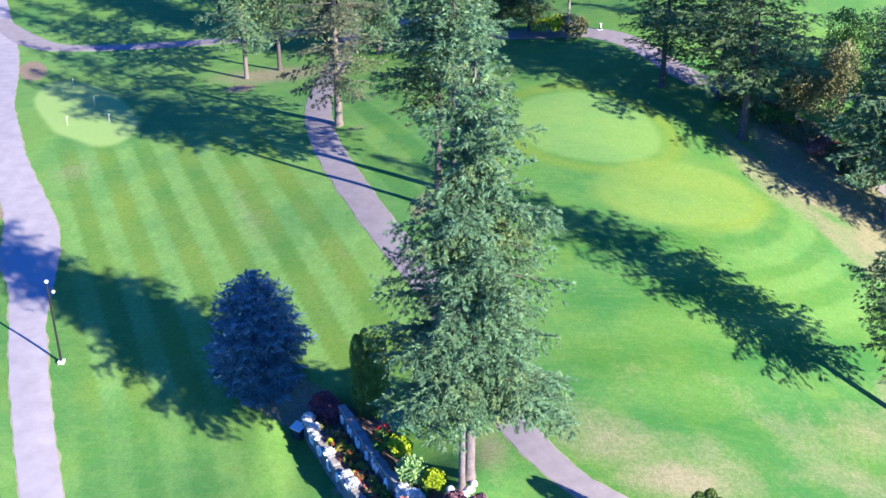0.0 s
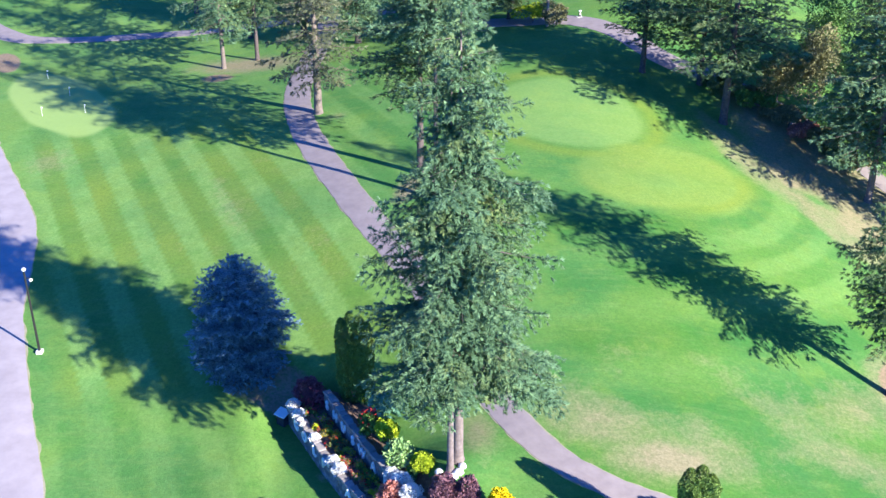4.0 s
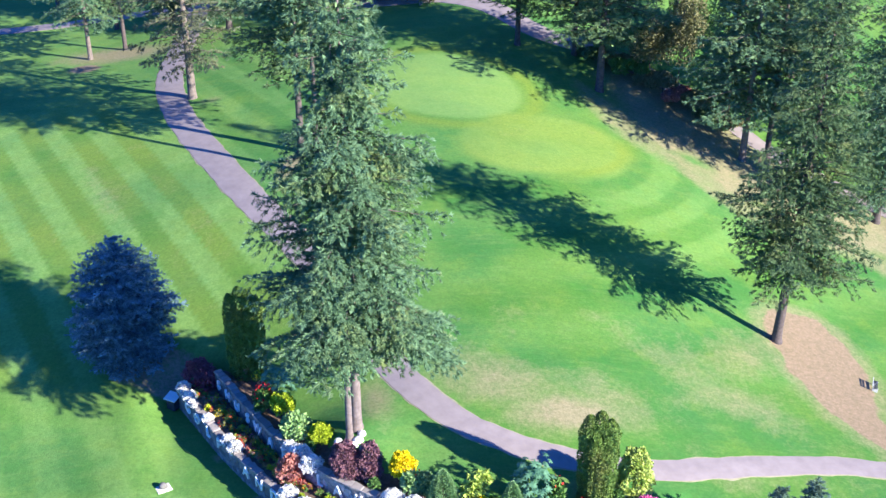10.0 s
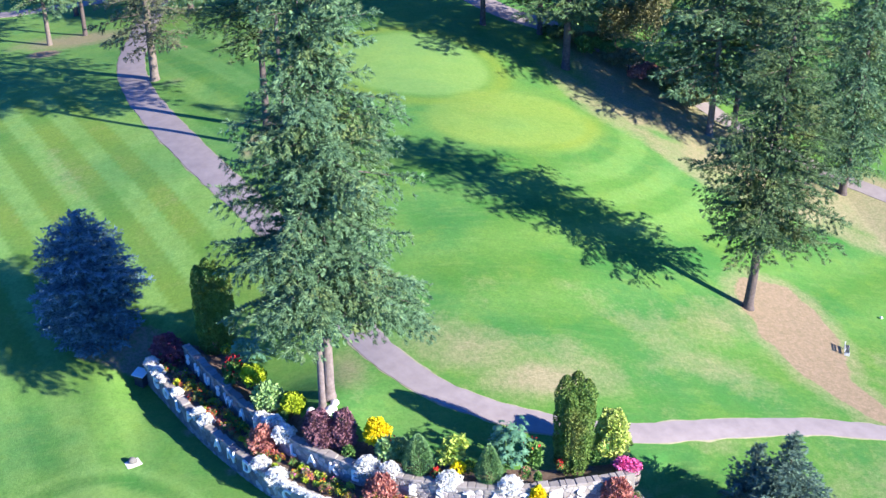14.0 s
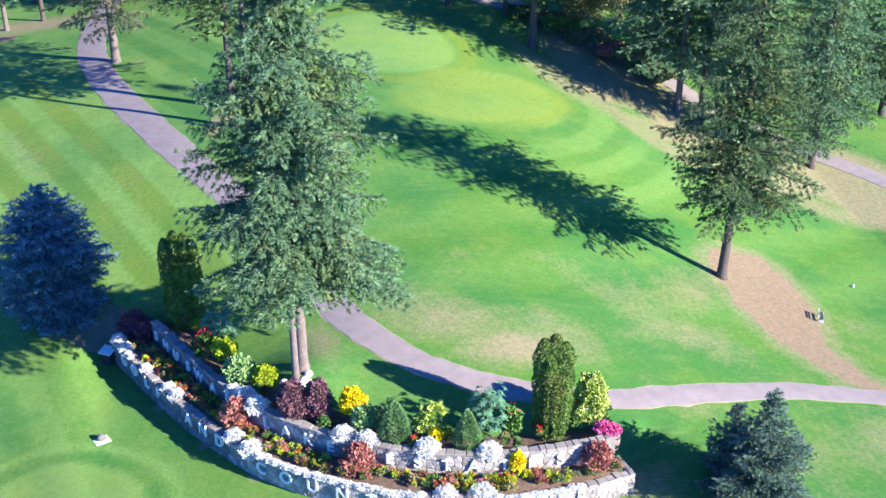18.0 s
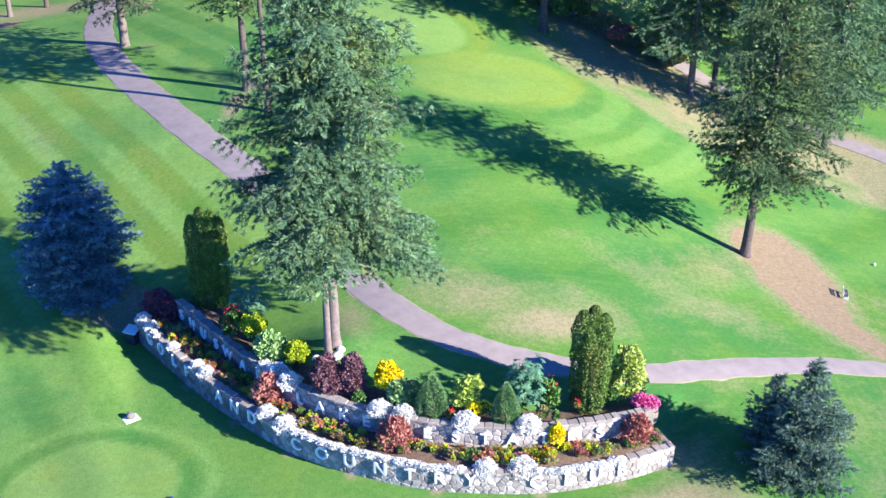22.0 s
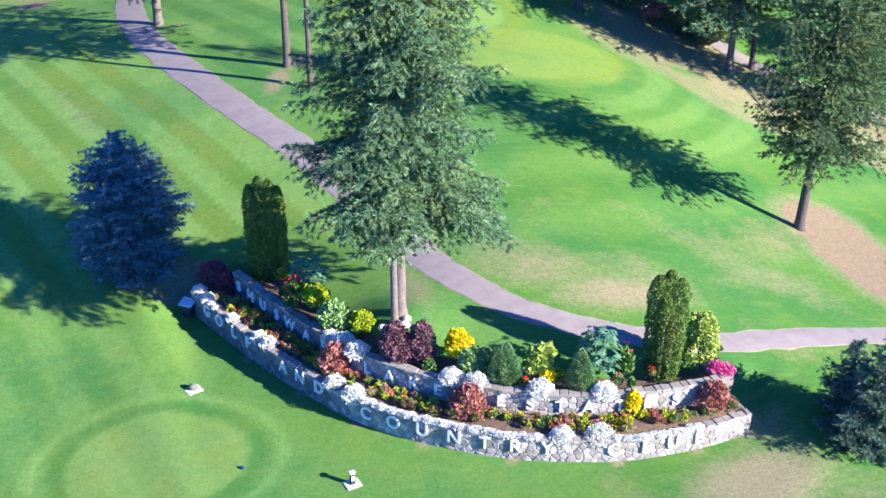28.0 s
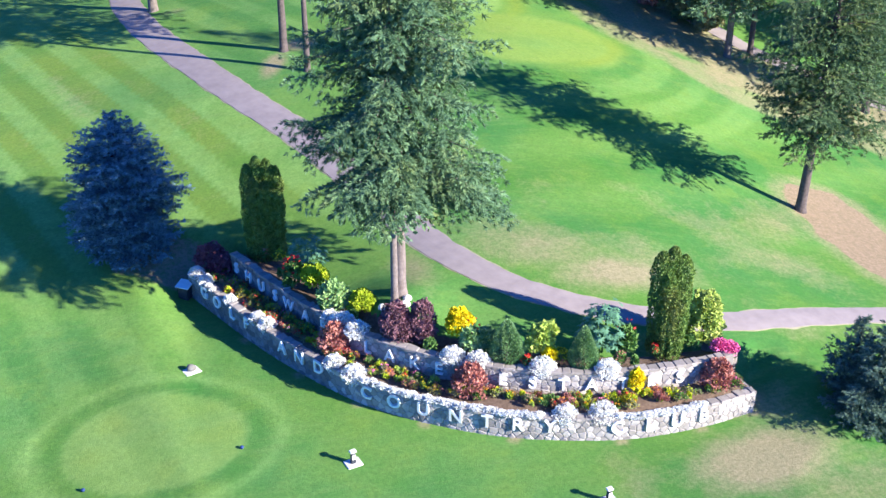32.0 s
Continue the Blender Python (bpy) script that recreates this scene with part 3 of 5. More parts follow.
ribbon("verge", CART, [w + 0.13 for w in CART_WIDE], GRAVEL, 0.012, "worn sandy verge along the cart path", "verge", wobble=0.2)
ribbon("pavement", CART, CART_WIDE, ASPHALT, 0.03, "lavender-grey asphalt cart path curving through the turf", "path", wobble=0.10)
ribbon("verge", ROAD, [w + 0.18 for w in ROAD_WIDE], GRAVEL, 0.012, "sandy verge along the service road", "verge", wobble=0.25)
ribbon("road", ROAD, ROAD_WIDE, ASPHALT_PALE, 0.03, "pale asphalt service road", "road", wobble=0.06)
ribbon("pavement", BRANCH, [3.2, 3.4, 2.9, 2.4, 2.2, 2.2, 2.2, 2.2], ASPHALT, 0.04, "asphalt cart path branching off the service road", "path", wobble=0.1)
ribbon("pavement", BACK_CART, [3.0, 3.0, 2.8, 2.2, 1.8, 1.8, 1.8], ASPHALT, 0.03, "asphalt cart path behind the trees", "path", wobble=0.1)

# ---------------------------------------------------------------- trees
def leaf_mesh(name, base, tip, side, material, hook=0.0):
    """Slim kite-shaped leaves from base to tip, spread along side; one island each."""
    mid = base + 0.45 * (tip - base)
    n = len(base)
    v = np.empty((n, 4, 3))
    v[:, 0], v[:, 1], v[:, 2], v[:, 3] = base, mid + side, tip, mid - side
    me = bpy.data.meshes.new(name)
    me.vertices.add(4 * n)
    me.vertices.foreach_set("co", v.ravel())
    me.loops.add(4 * n)
    me.loops.foreach_set("vertex_index", np.arange(4 * n, dtype=np.int32))
    me.polygons.add(n)
    me.polygons.foreach_set("loop_start", np.arange(0, 4 * n, 4, dtype=np.int32))
    me.polygons.foreach_set("loop_total", np.full(n, 4, dtype=np.int32))
    me.materials.append(material)
    me.update(calc_edges=True)
    me.validate()
    return me


def unit(v):
    return v / np.maximum(np.linalg.norm(v, axis=-1, keepdims=True), 1e-9)


def conifer_crown(rng, heights, radii, whorl=0.4, per=6, droop=0.25, rise=0.15, twig=0.36, leaf=0.24, slim=0.2, tuft=16, ragged=0.25, hang=0.25, lean=(0, 0), bias=None, fill=0.8, lumps=0.3, sparse=0.1, single=()):
    """Needle sprays of a conifer: whorls of limbs, side twigs on each limb, tufts of needles on each twig.
    heights, radii: the crown's outline from bottom to top; single: more limbs, as (turn, height, length, rise, sag). Returns the leaves' bases, tips and sides, and the limbs as lines."""
    B, T, S, limbs = [], [], [], []
    h, top = heights[0], heights[-1]
    k0 = rng.uniform(0, 60)
    up_way = np.array([0, 0, 1.0])

    def grow(az, hh, L, up, sag):
        d = np.array([math.cos(az), math.sin(az), 0.0])
        tang = np.array([-d[1], d[0], 0.0])
        steps = max(2, int(L / twig))
        q = np.linspace(0.16, 1.0, steps)
        root = np.array([lean[0] * hh, lean[1] * hh, hh])

        def limb_at(v):
            return root + d * (v * L)[:, None] + up_way * (L * (up * v - sag * v ** 2 + 0.16 * v ** 5))[:, None]
        line = limb_at(q)
        if L > 1.1:
            limbs.append((root - 0.05 * up_way, line[steps // 3] - 0.05 * up_way, line[(3 * steps) // 4] - 0.05 * up_way, 0.012 + 0.008 * L))
        P, D = [line], [np.repeat(unit(d + 0.12 * up_way)[None], steps, 0)]
        for sgn in (-1.0, 1.0):
            v = np.clip(q + rng.uniform(-0.5, 0.5, steps) * twig / L, 0.1, 1)
            bl = np.clip(0.46 * L * np.clip(1.25 - v, 0.12, 1) * np.minimum(1, v / 0.35) * rng.uniform(0.65, 1.3, steps), 0.12, 1.5)
            dr = unit(d[None] * rng.uniform(0.55, 0.9, steps)[:, None] + sgn * tang[None] * rng.uniform(0.55, 0.95, steps)[:, None] + up_way[None] * rng.normal(-0.4 * hang, 0.14, steps)[:, None])
            m = np.maximum(1, np.round(bl / twig).astype(int))
            idx = np.repeat(np.arange(steps), m)
            w = np.concatenate([(np.arange(c) + 1.0) / c for c in m])
            p = limb_at(v)[idx] + dr[idx] * (bl[idx] * w)[:, None]
            p[:, 2] -= hang * 0.5 * bl[idx] * w ** 2
            dd = dr[idx].copy()
            dd[:, 2] -= 0.5 * hang * w
            P.append(p)
            D.append(unit(dd))
        P, D = np.concatenate(P), np.concatenate(D)
        keep = rng.random(len(P)) > sparse
        P, D = P[keep], D[keep]
        # tufts: needles fan out round the twig, denser on its upper side
        size = rng.uniform(0.75, 1.25, len(P))
        i = np.repeat(np.arange(len(P)), tuft)
        n = len(i)
        out = unit(1.1 * D[i] + rng.normal(0, 0.42, (n, 3)) + 0.14 * up_way)
        face = unit(0.8 * up_way[None] + 0.45 * d[None] + rng.normal(0, 0.42, (n, 3)))
        ln = (leaf * size[i] * rng.uniform(0.7, 1.3, n))[:, None]
        at = P[i] - D[i] * (twig * 0.7 * rng.random(n))[:, None] + rng.normal(0, 0.05 * twig, (n, 3))
        B.append(at)
        T.append(at + out * ln)
        S.append(unit(np.cross(out, face)) * ln * slim)

    for one in single:
        grow(*one)
    while h < top:
        r = float(np.interp(h, heights, radii))
        count = max(3, int(round(per * (0.55 + 0.45 * min(1, r / 3)))))
        a0 = rng.uniform(0, math.tau)
        for k in range(count):
            az = a0 + math.tau * (k + rng.uniform(-0.3, 0.3)) / count
            lump = 1 + lumps * 2.0 * noise.noise(Vector((1.3 * math.cos(az) + k0, 1.3 * math.sin(az), 0.42 * h)))
            big = (1 + ragged * rng.normal()) * lump * (bias(az, h) if bias else 1.0)
            hh = h + rng.uniform(-0.5, 0.5) * whorl
            share = (hh - heights[0]) / (top - heights[0])
            grow(az, hh, max(0.22, 0.9 * r * float(np.clip(big, 0.15, 1.35))), rise * (0.3 + 1.7 * share), droop * (1.25 - 0.6 * share))
        # inner growth round the stem, added to block light and darken the crown's inside
        c = int(fill * r * r * whorl * 16)
        if c:
            a, q = rng.uniform(0, math.tau, c), 0.56 * r * np.sqrt(rng.uniform(0.02, 1, c))
            hz = h + rng.uniform(-0.7, 0.7, c) * whorl
            p = np.stack([q * np.cos(a) + lean[0] * hz, q * np.sin(a) + lean[1] * hz, hz + (0.4 * rise - 0.5 * droop) * q], 1)
            out = unit(np.stack([np.cos(a), np.sin(a), np.full(c, -0.1)], 1) + rng.normal(0, 0.5, (c, 3)))
            ln = (0.06 + 1.1 * leaf) * rng.uniform(0.8, 1.4, c)[:, None]
            B.append(p - 0.4 * out * ln)
            T.append(p + 0.6 * out * ln)
            S.append(unit(np.cross(out, rng.normal(0, 0.5, (c, 3)) + np.array([0, 0, 1.0]))) * ln * 0.26)
        h += whorl * (0.75 + 0.5 * rng.random()) * (0.5 + 0.5 * min(1, r / 2.5))
    return np.concatenate(B), np.concatenate(T), np.concatenate(S), limbs


def limb_mesh(name, limbs, material):
    verts, faces = [], []
    for a, b, c, r in limbs:
        o = len(verts)
        for p, k in ((a, r), (b, 0.7 * r), (c, 0.25 * r)):
            d = unit(c - a)
            u = unit(np.cross(d, np.array([0.1, 0.2, 1.0])))
            w = np.cross(d, u)
            for j in range(4):
                ang = j * math.tau / 4
                verts.append(tuple(p + k * (math.cos(ang) * u + math.sin(ang) * w)))
        for i in range(2):
            for j in range(4):
                faces.append((o + 4 * i + j, o + 4 * i + (j + 1) % 4, o + 4 * i + 4 + (j + 1) % 4, o + 4 * i + 4 + j))
    return mesh_from(name, verts, faces, material, True)


def trunk_bm(height, r0, lean=(0, 0), flare=1.35, sides=14):
    hs = [-0.4, 0.0, 0.25, 0.8, 2.0] + list(np.linspace(4, height, 7))
    rs = [r0 * flare * 1.1, r0 * flare, r0 * 1.12, r0, r0 * 0.96] + [max(0.03, r0 * 0.96 * (1 - (h / height)) ** 0.8) for h in hs[5:]]
    bm = tube([(lean[0] * h, lean[1] * h, h) for h in hs], rs, sides)
    for v in bm.verts:
        k = 1 + 0.06 * noise.noise(Vector((v.co.x * 4, v.co.y * 4, v.co.z * 0.7)))
        c = Vector((lean[0] * v.co.z, lean[1] * v.co.z, v.co.z))
        v.co = c + (v.co - c) * k
    for f in bm.faces:
        f.smooth = True
    return bm


def conifer(name, x, y, label, seed, height, r0, outline, needles, bark, turn=0.0, group="", lean=(0, 0), **how):
    """outline: (height, radius) pairs of the crown from bottom to top."""
    rng = np.random.default_rng(seed)
    t = thing(name, x, y, gz(x, y), label, "tree", group, turn)
    part("trunk", trunk_bm(height * 0.97, r0, lean), bark, t)
    hs, rs = [o[0] for o in outline], [o[1] for o in outline]
    B, T, S, limbs = conifer_crown(rng, hs, rs, lean=lean, **how)
    tagged(part("branchwork", limb_mesh("branchwork", limbs, bark), bark, t), kind="stuff")
    part("crown", leaf_mesh("crown", B, T, S, needles), needles, t)
    return t


# the tall fir over the flower beds: two stems that share one crown
def sunward(az, h):
    """Limbs reach farther on the sunny side; the lowest hang out over the path and the lawn behind."""
    turn = (az - 0.75 + math.pi) % math.tau - math.pi
    back = math.exp(-(turn / 0.95) ** 4)
    low = float(np.clip((6.9 - h) / 0.8, 0, 1))
    reach = math.exp(-((h - 5.4) / 1.5) ** 2) * math.exp(-((az + 0.05 + math.pi) % math.tau - math.pi) ** 2 / 0.3)
    return (1.0 + 0.08 * math.cos(az + 0.2)) * (1 - low * (1 - back)) + 0.25 * reach


HANGING = [(-0.22, 5.9, 5.0, 0.08, 0.56), (-0.05, 5.3, 5.3, 0.06, 0.52), (0.12, 6.3, 5.3, 0.08, 0.58), (0.28, 5.5, 5.2, 0.05, 0.50), (0.45, 6.6, 5.2, 0.08, 0.58), (0.62, 5.7, 4.9, 0.05, 0.50), (0.85, 6.2, 4.6, 0.06, 0.52),
           (0.2, 7.2, 5.2, 0.10, 0.56), (-0.4, 6.9, 4.6, 0.08, 0.54), (2.7, 8.8, 4.6, 0.10, 0.34), (3.05, 9.4, 4.9, 0.12, 0.34), (3.3, 8.6, 4.6, 0.10, 0.32),
           (3.75, 6.8, 3.7, 0.06, 0.52), (3.95, 7.2, 4.0, 0.08, 0.54), (4.15, 6.5, 4.0, 0.05, 0.50), (4.3, 7.0, 4.3, 0.08, 0.54), (4.45, 6.6, 4.1, 0.06, 0.52), (4.1, 8.2, 4.3, 0.10, 0.48)]
conifer("fir_tree", 1.42, 47.55, "tall grey-green fir behind the planted terraces", 11, 25.8, 0.29,
        [(4.3, 3.6), (5.4, 4.0), (7.4, 4.0), (9.4, 3.9), (12.6, 3.7), (16.4, 3.1), (20.2, 2.3), (23.0, 1.4), (25.6, 0.2)], FIR, BARK_PALE,
        group="twin firs", whorl=0.72, per=7, droop=0.32, rise=0.12, twig=0.34, leaf=0.22, slim=0.08, tuft=28, hang=0.7, ragged=0.2, lumps=0.36, fill=0.9, bias=sunward, single=HANGING)
conifer("fir_tree", 1.0, 46.9, "slimmer fir stem standing before the tall one", 12, 22.0, 0.18,
        [(5.9, 1.5), (6.6, 2.7), (8.4, 3.2), (11.0, 2.7), (14.5, 2.0), (18.5, 1.3), (21.8, 0.2)], FIR, BARK_PALE,
        group="twin firs", whorl=0.84, per=6, droop=0.34, rise=0.10, twig=0.34, leaf=0.22, slim=0.08, tuft=28, hang=0.7, ragged=0.22, lumps=0.4, fill=0.7)

# blue spruce
conifer("blue_spruce", -11.5, 58.9, "dense blue spruce with foliage down to the ground", 21, 7.9, 0.20,
        [(0.25, 2.4), (1.0, 2.95), (2.4, 3.25), (4.0, 3.0), (5.4, 2.6), (6.4, 2.05), (7.0, 1.45), (7.6, 0.7), (7.85, 0.25)], SPRUCE, BARK,
        whorl=0.46, per=13, droop=0.16, rise=0.05, twig=0.25, leaf=0.19, slim=0.085, tuft=16, ragged=0.08, lumps=0.16, hang=0.10, fill=1.6, sparse=0.05)

# spruces by the end of the wall
conifer("grey_spruce", 21.2, 36.6, "young grey-green spruce on the lawn by the wall end", 22, 6.3, 0.14,
        [(0.15, 1.9), (0.9, 2.3), (2.2, 2.05), (3.6, 1.45), (4.9, 0.8), (6.2, 0.12)], SPRUCE_GREY, BARK,
        group="young spruces", whorl=0.42, per=11, droop=0.10, rise=0.12, twig=0.22, leaf=0.16, slim=0.09, tuft=19, ragged=0.16, lumps=0.26, hang=0.12, fill=4.0)
conifer("grey_spruce", 20.6, 38.5, "smaller grey-green spruce close behind another", 23, 4.3, 0.11,
        [(0.15, 1.4), (0.9, 1.6), (2.0, 1.2), (3.1, 0.65), (4.2, 0.1)], SPRUCE_GREY, BARK,
        group="young spruces", whorl=0.40, per=11, droop=0.08, rise=0.15, twig=0.22, leaf=0.16, slim=0.09, tuft=19, ragged=0.16, lumps=0.26, hang=0.12, fill=4.0)

# the lone fir by the bare earth
conifer("fir_tree", 28.8, 57.3, "tall fir with a bare lower trunk beside bare earth", 31, 26.0, 0.31,
        [(4.9, 2.4), (5.6, 3.9), (7.6, 4.3), (10.8, 3.9), (15.0, 3.1), (19.0, 2.3), (23.0, 1.3), (25.8, 0.2)], FIR_DARK, BARK,
        lean=(0.025, 0.0), whorl=0.70, per=7, droop=0.24, rise=0.14, twig=0.36, leaf=0.22, slim=0.08, tuft=26, hang=0.5, ragged=0.18, lumps=0.3, fill=1.0)


def far_model(seed, needles, bark, outline, height, r0, name="fir_tree", **how):
    t = conifer(name, 0, 0, "fir tree", seed, height, r0, outline, needles, bark, **how)
    return t


# models for the trees farther off, each copied to its places
HIGH = [(7.2, 2.4), (8.6, 3.9), (12.0, 3.9), (16.0, 3.4), (20.0, 2.5), (23.5, 1.3), (25.5, 0.25)]
BARE = [(12.0, 1.8), (13.5, 3.2), (16.0, 3.4), (20.0, 2.5), (23.5, 1.3), (25.5, 0.25)]
LOW = [(2.0, 2.8), (3.2, 4.2), (7.0, 4.5), (11.5, 3.8), (16.0, 2.5), (19.0, 1.3), (21.0, 0.25)]
LINE = [(4.6, 2.0), (5.6, 3.4), (9.0, 3.9), (14.0, 3.2), (19.0, 2.1), (23.0, 1.0), (25.0, 0.25)]
FAR = dict(twig=0.44, leaf=0.27, slim=0.085, tuft=20, lumps=0.4)
MODELS = {
    "line": far_model(46, FIR_DARK, BARK, LINE, 25.0, 0.23, whorl=0.86, per=6, droop=0.24, rise=0.14, fill=0.35, ragged=0.26, hang=0.4, sparse=0.22, **FAR),
    "line_b": far_model(47, FIR, BARK_MID, LINE, 25.0, 0.23, whorl=0.86, per=6, droop=0.28, rise=0.12, fill=0.35, ragged=0.26, hang=0.55, sparse=0.22, **FAR),
    "high": far_model(41, FIR_DARK, BARK, HIGH, 25.5, 0.25, whorl=0.86, per=6, droop=0.30, rise=0.1, ragged=0.2, hang=0.5, **FAR),
    "high_b": far_model(42, FIR, BARK, BARE, 25.5, 0.21, whorl=0.86, per=6, droop=0.30, rise=0.1, ragged=0.24, hang=0.5, **FAR),
    "low": far_model(43, FIR, BARK, LOW, 21.0, 0.36, whorl=0.84, per=6, droop=0.30, rise=0.12, ragged=0.2, hang=0.5, **FAR),
    "low_b": far_model(44, FIR_DARK, BARK, LOW, 21.0, 0.36, whorl=0.84, per=6, droop=0.22, rise=0.16, ragged=0.2, hang=0.4, **FAR),
    "dry": far_model(45, FIR_DRY, BARK_MID, [(3.4, 2.6), (4.6, 4.2), (8.0, 4.4), (12.5, 3.6), (16.5, 2.4), (20.0, 0.3)], 20.0, 0.36,
                     whorl=0.95, per=5, droop=0.26, rise=0.14, ragged=0.3, hang=0.4, fill=0.2, sparse=0.25, **FAR),
}
PLACES = [  # model, x, y, width, height, turn, label
    ("high", -0.35, 79.2, 1.15, 0.87, 20, "tall fir with a long bare dark trunk"),
    ("high_b", 0.75, 75.0, 1.05, 0.90, 130, "tall fir with a long bare slender trunk"),
    ("dry", -9.2, 93.2, 1.0, 1.0, 40, "brownish fir beside the cart path"),
    ("line", -17.0, 112.6, 0.95, 0.90, 75, "light green fir with a pale bare trunk"),
    ("line_b", -20.1, 110.2, 1.0, 0.86, 160, "grey-green fir standing on bare earth"),
    ("low", -6.7, 114.8, 0.9, 1.0, 210, "fir behind the cart path"),
    ("high", -2.0, 121.0, 1.0, 1.0, 250, "fir at the back of the course"),
    ("high", -27.0, 134.0, 1.0, 1.0, 310, "fir at the back of the course"),
    ("low_b", -13.0, 122.0, 1.0, 1.0, 10, "fir at the back of the course"),
    ("line", 26.2, 92.0, 1.5, 1.05, 30, "tall dark fir beside the dry slope"),
    ("line", 20.35, 99.9, 1.15, 0.76, 100, "dark fir at the edge of the green"),
    ("line", 25.5, 98.7, 1.1, 0.76, 190, "dark fir in the tree line"),
    ("low_b", 36.8, 88.6, 0.72, 1.0, 75, "dark fir with low branches in the tree line"),
    ("line_b", 36.1, 82.4, 1.28, 0.92, 60, "broad fir with drooping branches on the dry slope"),
    ("line", 38.8, 83.6, 1.05, 1.0, 150, "fir with a thin trunk in the tree line"),
    ("line_b", 40.2, 79.6, 0.80, 1.0, 220, "fir leaning over the back path"),
    ("low", 44.9, 75.3, 0.85, 1.1, 330, "tall fir on dry ground by the back path"),
    ("low", 50.5, 84.5, 0.9, 1.0, 20, "light green fir beyond the back path"),
    ("low", 55.0, 82.0, 0.9, 1.0, 120, "light green fir beyond the back path"),
    ("high", -19.0, 122.5, 1.0, 1.0, 65, "fir at the back of the course"),
    ("high_b", -8.0, 128.5, 1.0, 1.0, 165, "fir at the back of the course"),
    ("low_b", 9.3, 115.8, 1.0, 0.8, 45, "dark fir at the bend of the back path"),
    ("low_b", 6.0, 117.5, 1.0, 0.9, 80, "dark fir at the bend of the back path"),
    ("low_b", 46.5, 97.5, 1.1, 1.1, 200, "dark fir beyond the back path"),
]
for key, x, y, w, h, turn, label in PLACES:
    c = copy_thing(MODELS[key], pose(x, y, gz(x, y) - 0.05, 0, 0, turn) @ Matrix.Diagonal((w, w, h, 1)))
    tagged(c, label, "tree", "far firs")
for t in MODELS.values():
    for o in list(t.children_recursive) + [t]:
        bpy.data.objects.remove(o)
# ---------------------------------------------------------------- shrubs and flowers
def bush_leaves(rng, lobes, count, leaf, slim, outward=0.8, up=0.2, depth=0.35, spread=0.6):
    """Leaves over the skin and into the depth of a union of lobes (centre, radii)."""
    area = np.array([l[3] * l[4] + l[3] * l[5] + l[4] * l[5] for l in lobes])
    which = rng.choice(len(lobes), count, p=area / area.sum())
    lo = np.array(lobes)[which]
    d = unit(rng.normal(0, 1, (count, 3)))
    d[:, 2] = np.where((d[:, 2] < -0.55), -d[:, 2], d[:, 2])
    lump = 1 + 0.14 * np.sin(d[:, 0] * 7 + which) * np.sin(d[:, 1] * 6 + 2 * which) + 0.1 * np.sin(d[:, 2] * 9 + which)
    rad = (1 - depth * rng.random(count) ** 2) * lump
    p = lo[:, :3] + d * lo[:, 3:] * rad[:, None]
    out = unit(d * outward + rng.normal(0, spread, (count, 3)) + np.array([0, 0, up]))
    ln = leaf * rng.uniform(0.65, 1.35, count)[:, None]
    sd = unit(np.cross(out, rng.normal(0, 1, (count, 3)) + 0.3 * d))
    return p - 0.3 * out * ln, p + 0.7 * out * ln, sd * ln * slim


def shrub(name, x, y, z, label, category, seed, lobes, count, leaf, material, slim=0.3, group="", stems=True, flowers=(), **how):
    rng = np.random.default_rng(seed)
    t = thing(name, x, y, z, label, category, group)
    part("foliage", leaf_mesh("foliage", *bush_leaves(rng, lobes, count, leaf, slim, **how), material), material, t)
    if stems:
        top = max(l[2] for l in lobes)
        part("stem", tube([(0, 0, -0.15), (0.02, 0.01, 0.4 * top), (0.03, 0.0, 0.9 * top)], [0.05, 0.04, 0.02], 7), BARK, t)
    for fm, n, size, lift in flowers:
        fl = [(a, b, c + lift, 1.05 * rx, 1.05 * ry, 1.05 * rz) for a, b, c, rx, ry, rz in lobes]
        part("blossoms", leaf_mesh("blossoms", *bush_leaves(rng, fl, n, size, 0.5, outward=0.6, up=0.6, depth=0.1), fm), fm, t)
    return t


def column(name, x, y, z, label, seed, height, spires, material, count, leaf, group="", extra=None):
    """A columnar cedar of several upright spires (dx, dy, radius, share of the height)."""
    rng = np.random.default_rng(seed)
    t = thing(name, x, y, z, label, "tree", group)
    B, T, S = [], [], []
    for dx, dy, r, share in spires:
        n = int(count / len(spires))
        hh = height * share
        h = hh * rng.random(n) ** 0.9
        prof = r * np.clip(np.minimum(0.78 + 0.5 * h / hh, 1.0) * np.clip((1 - h / hh) / 0.16, 0, 1) ** 0.5, 0.04, 1)
        a = rng.uniform(0, math.tau, n)
        fold = 1 + 0.13 * np.sin(5 * a + 3 * dx) + 0.08 * np.sin(h * 5 + 2 * a)
        rad = prof * fold * (1 - 0.25 * rng.random(n) ** 2)
        p = np.stack([dx + rad * np.cos(a), dy + rad * np.sin(a), h], 1)
        d = np.stack([np.cos(a), np.sin(a), np.zeros(n)], 1)
        out = unit(0.55 * d + np.array([0, 0, 0.8]) + rng.normal(0, 0.4, (n, 3)))
        ln = leaf * rng.uniform(0.7, 1.3, n)[:, None]
        B.append(p - 0.3 * out * ln)
        T.append(p + 0.7 * out * ln)
        S.append(unit(np.cross(out, d + rng.normal(0, 0.5, (n, 3)))) * ln * 0.3)
    part("foliage", leaf_mesh("foliage", np.concatenate(B), np.concatenate(T), np.concatenate(S), material), material, t)
    part("stem", tube([(0, 0, -0.2), (0, 0, 0.7 * height)], [0.09, 0.04], 8), BARK, t)
    return t


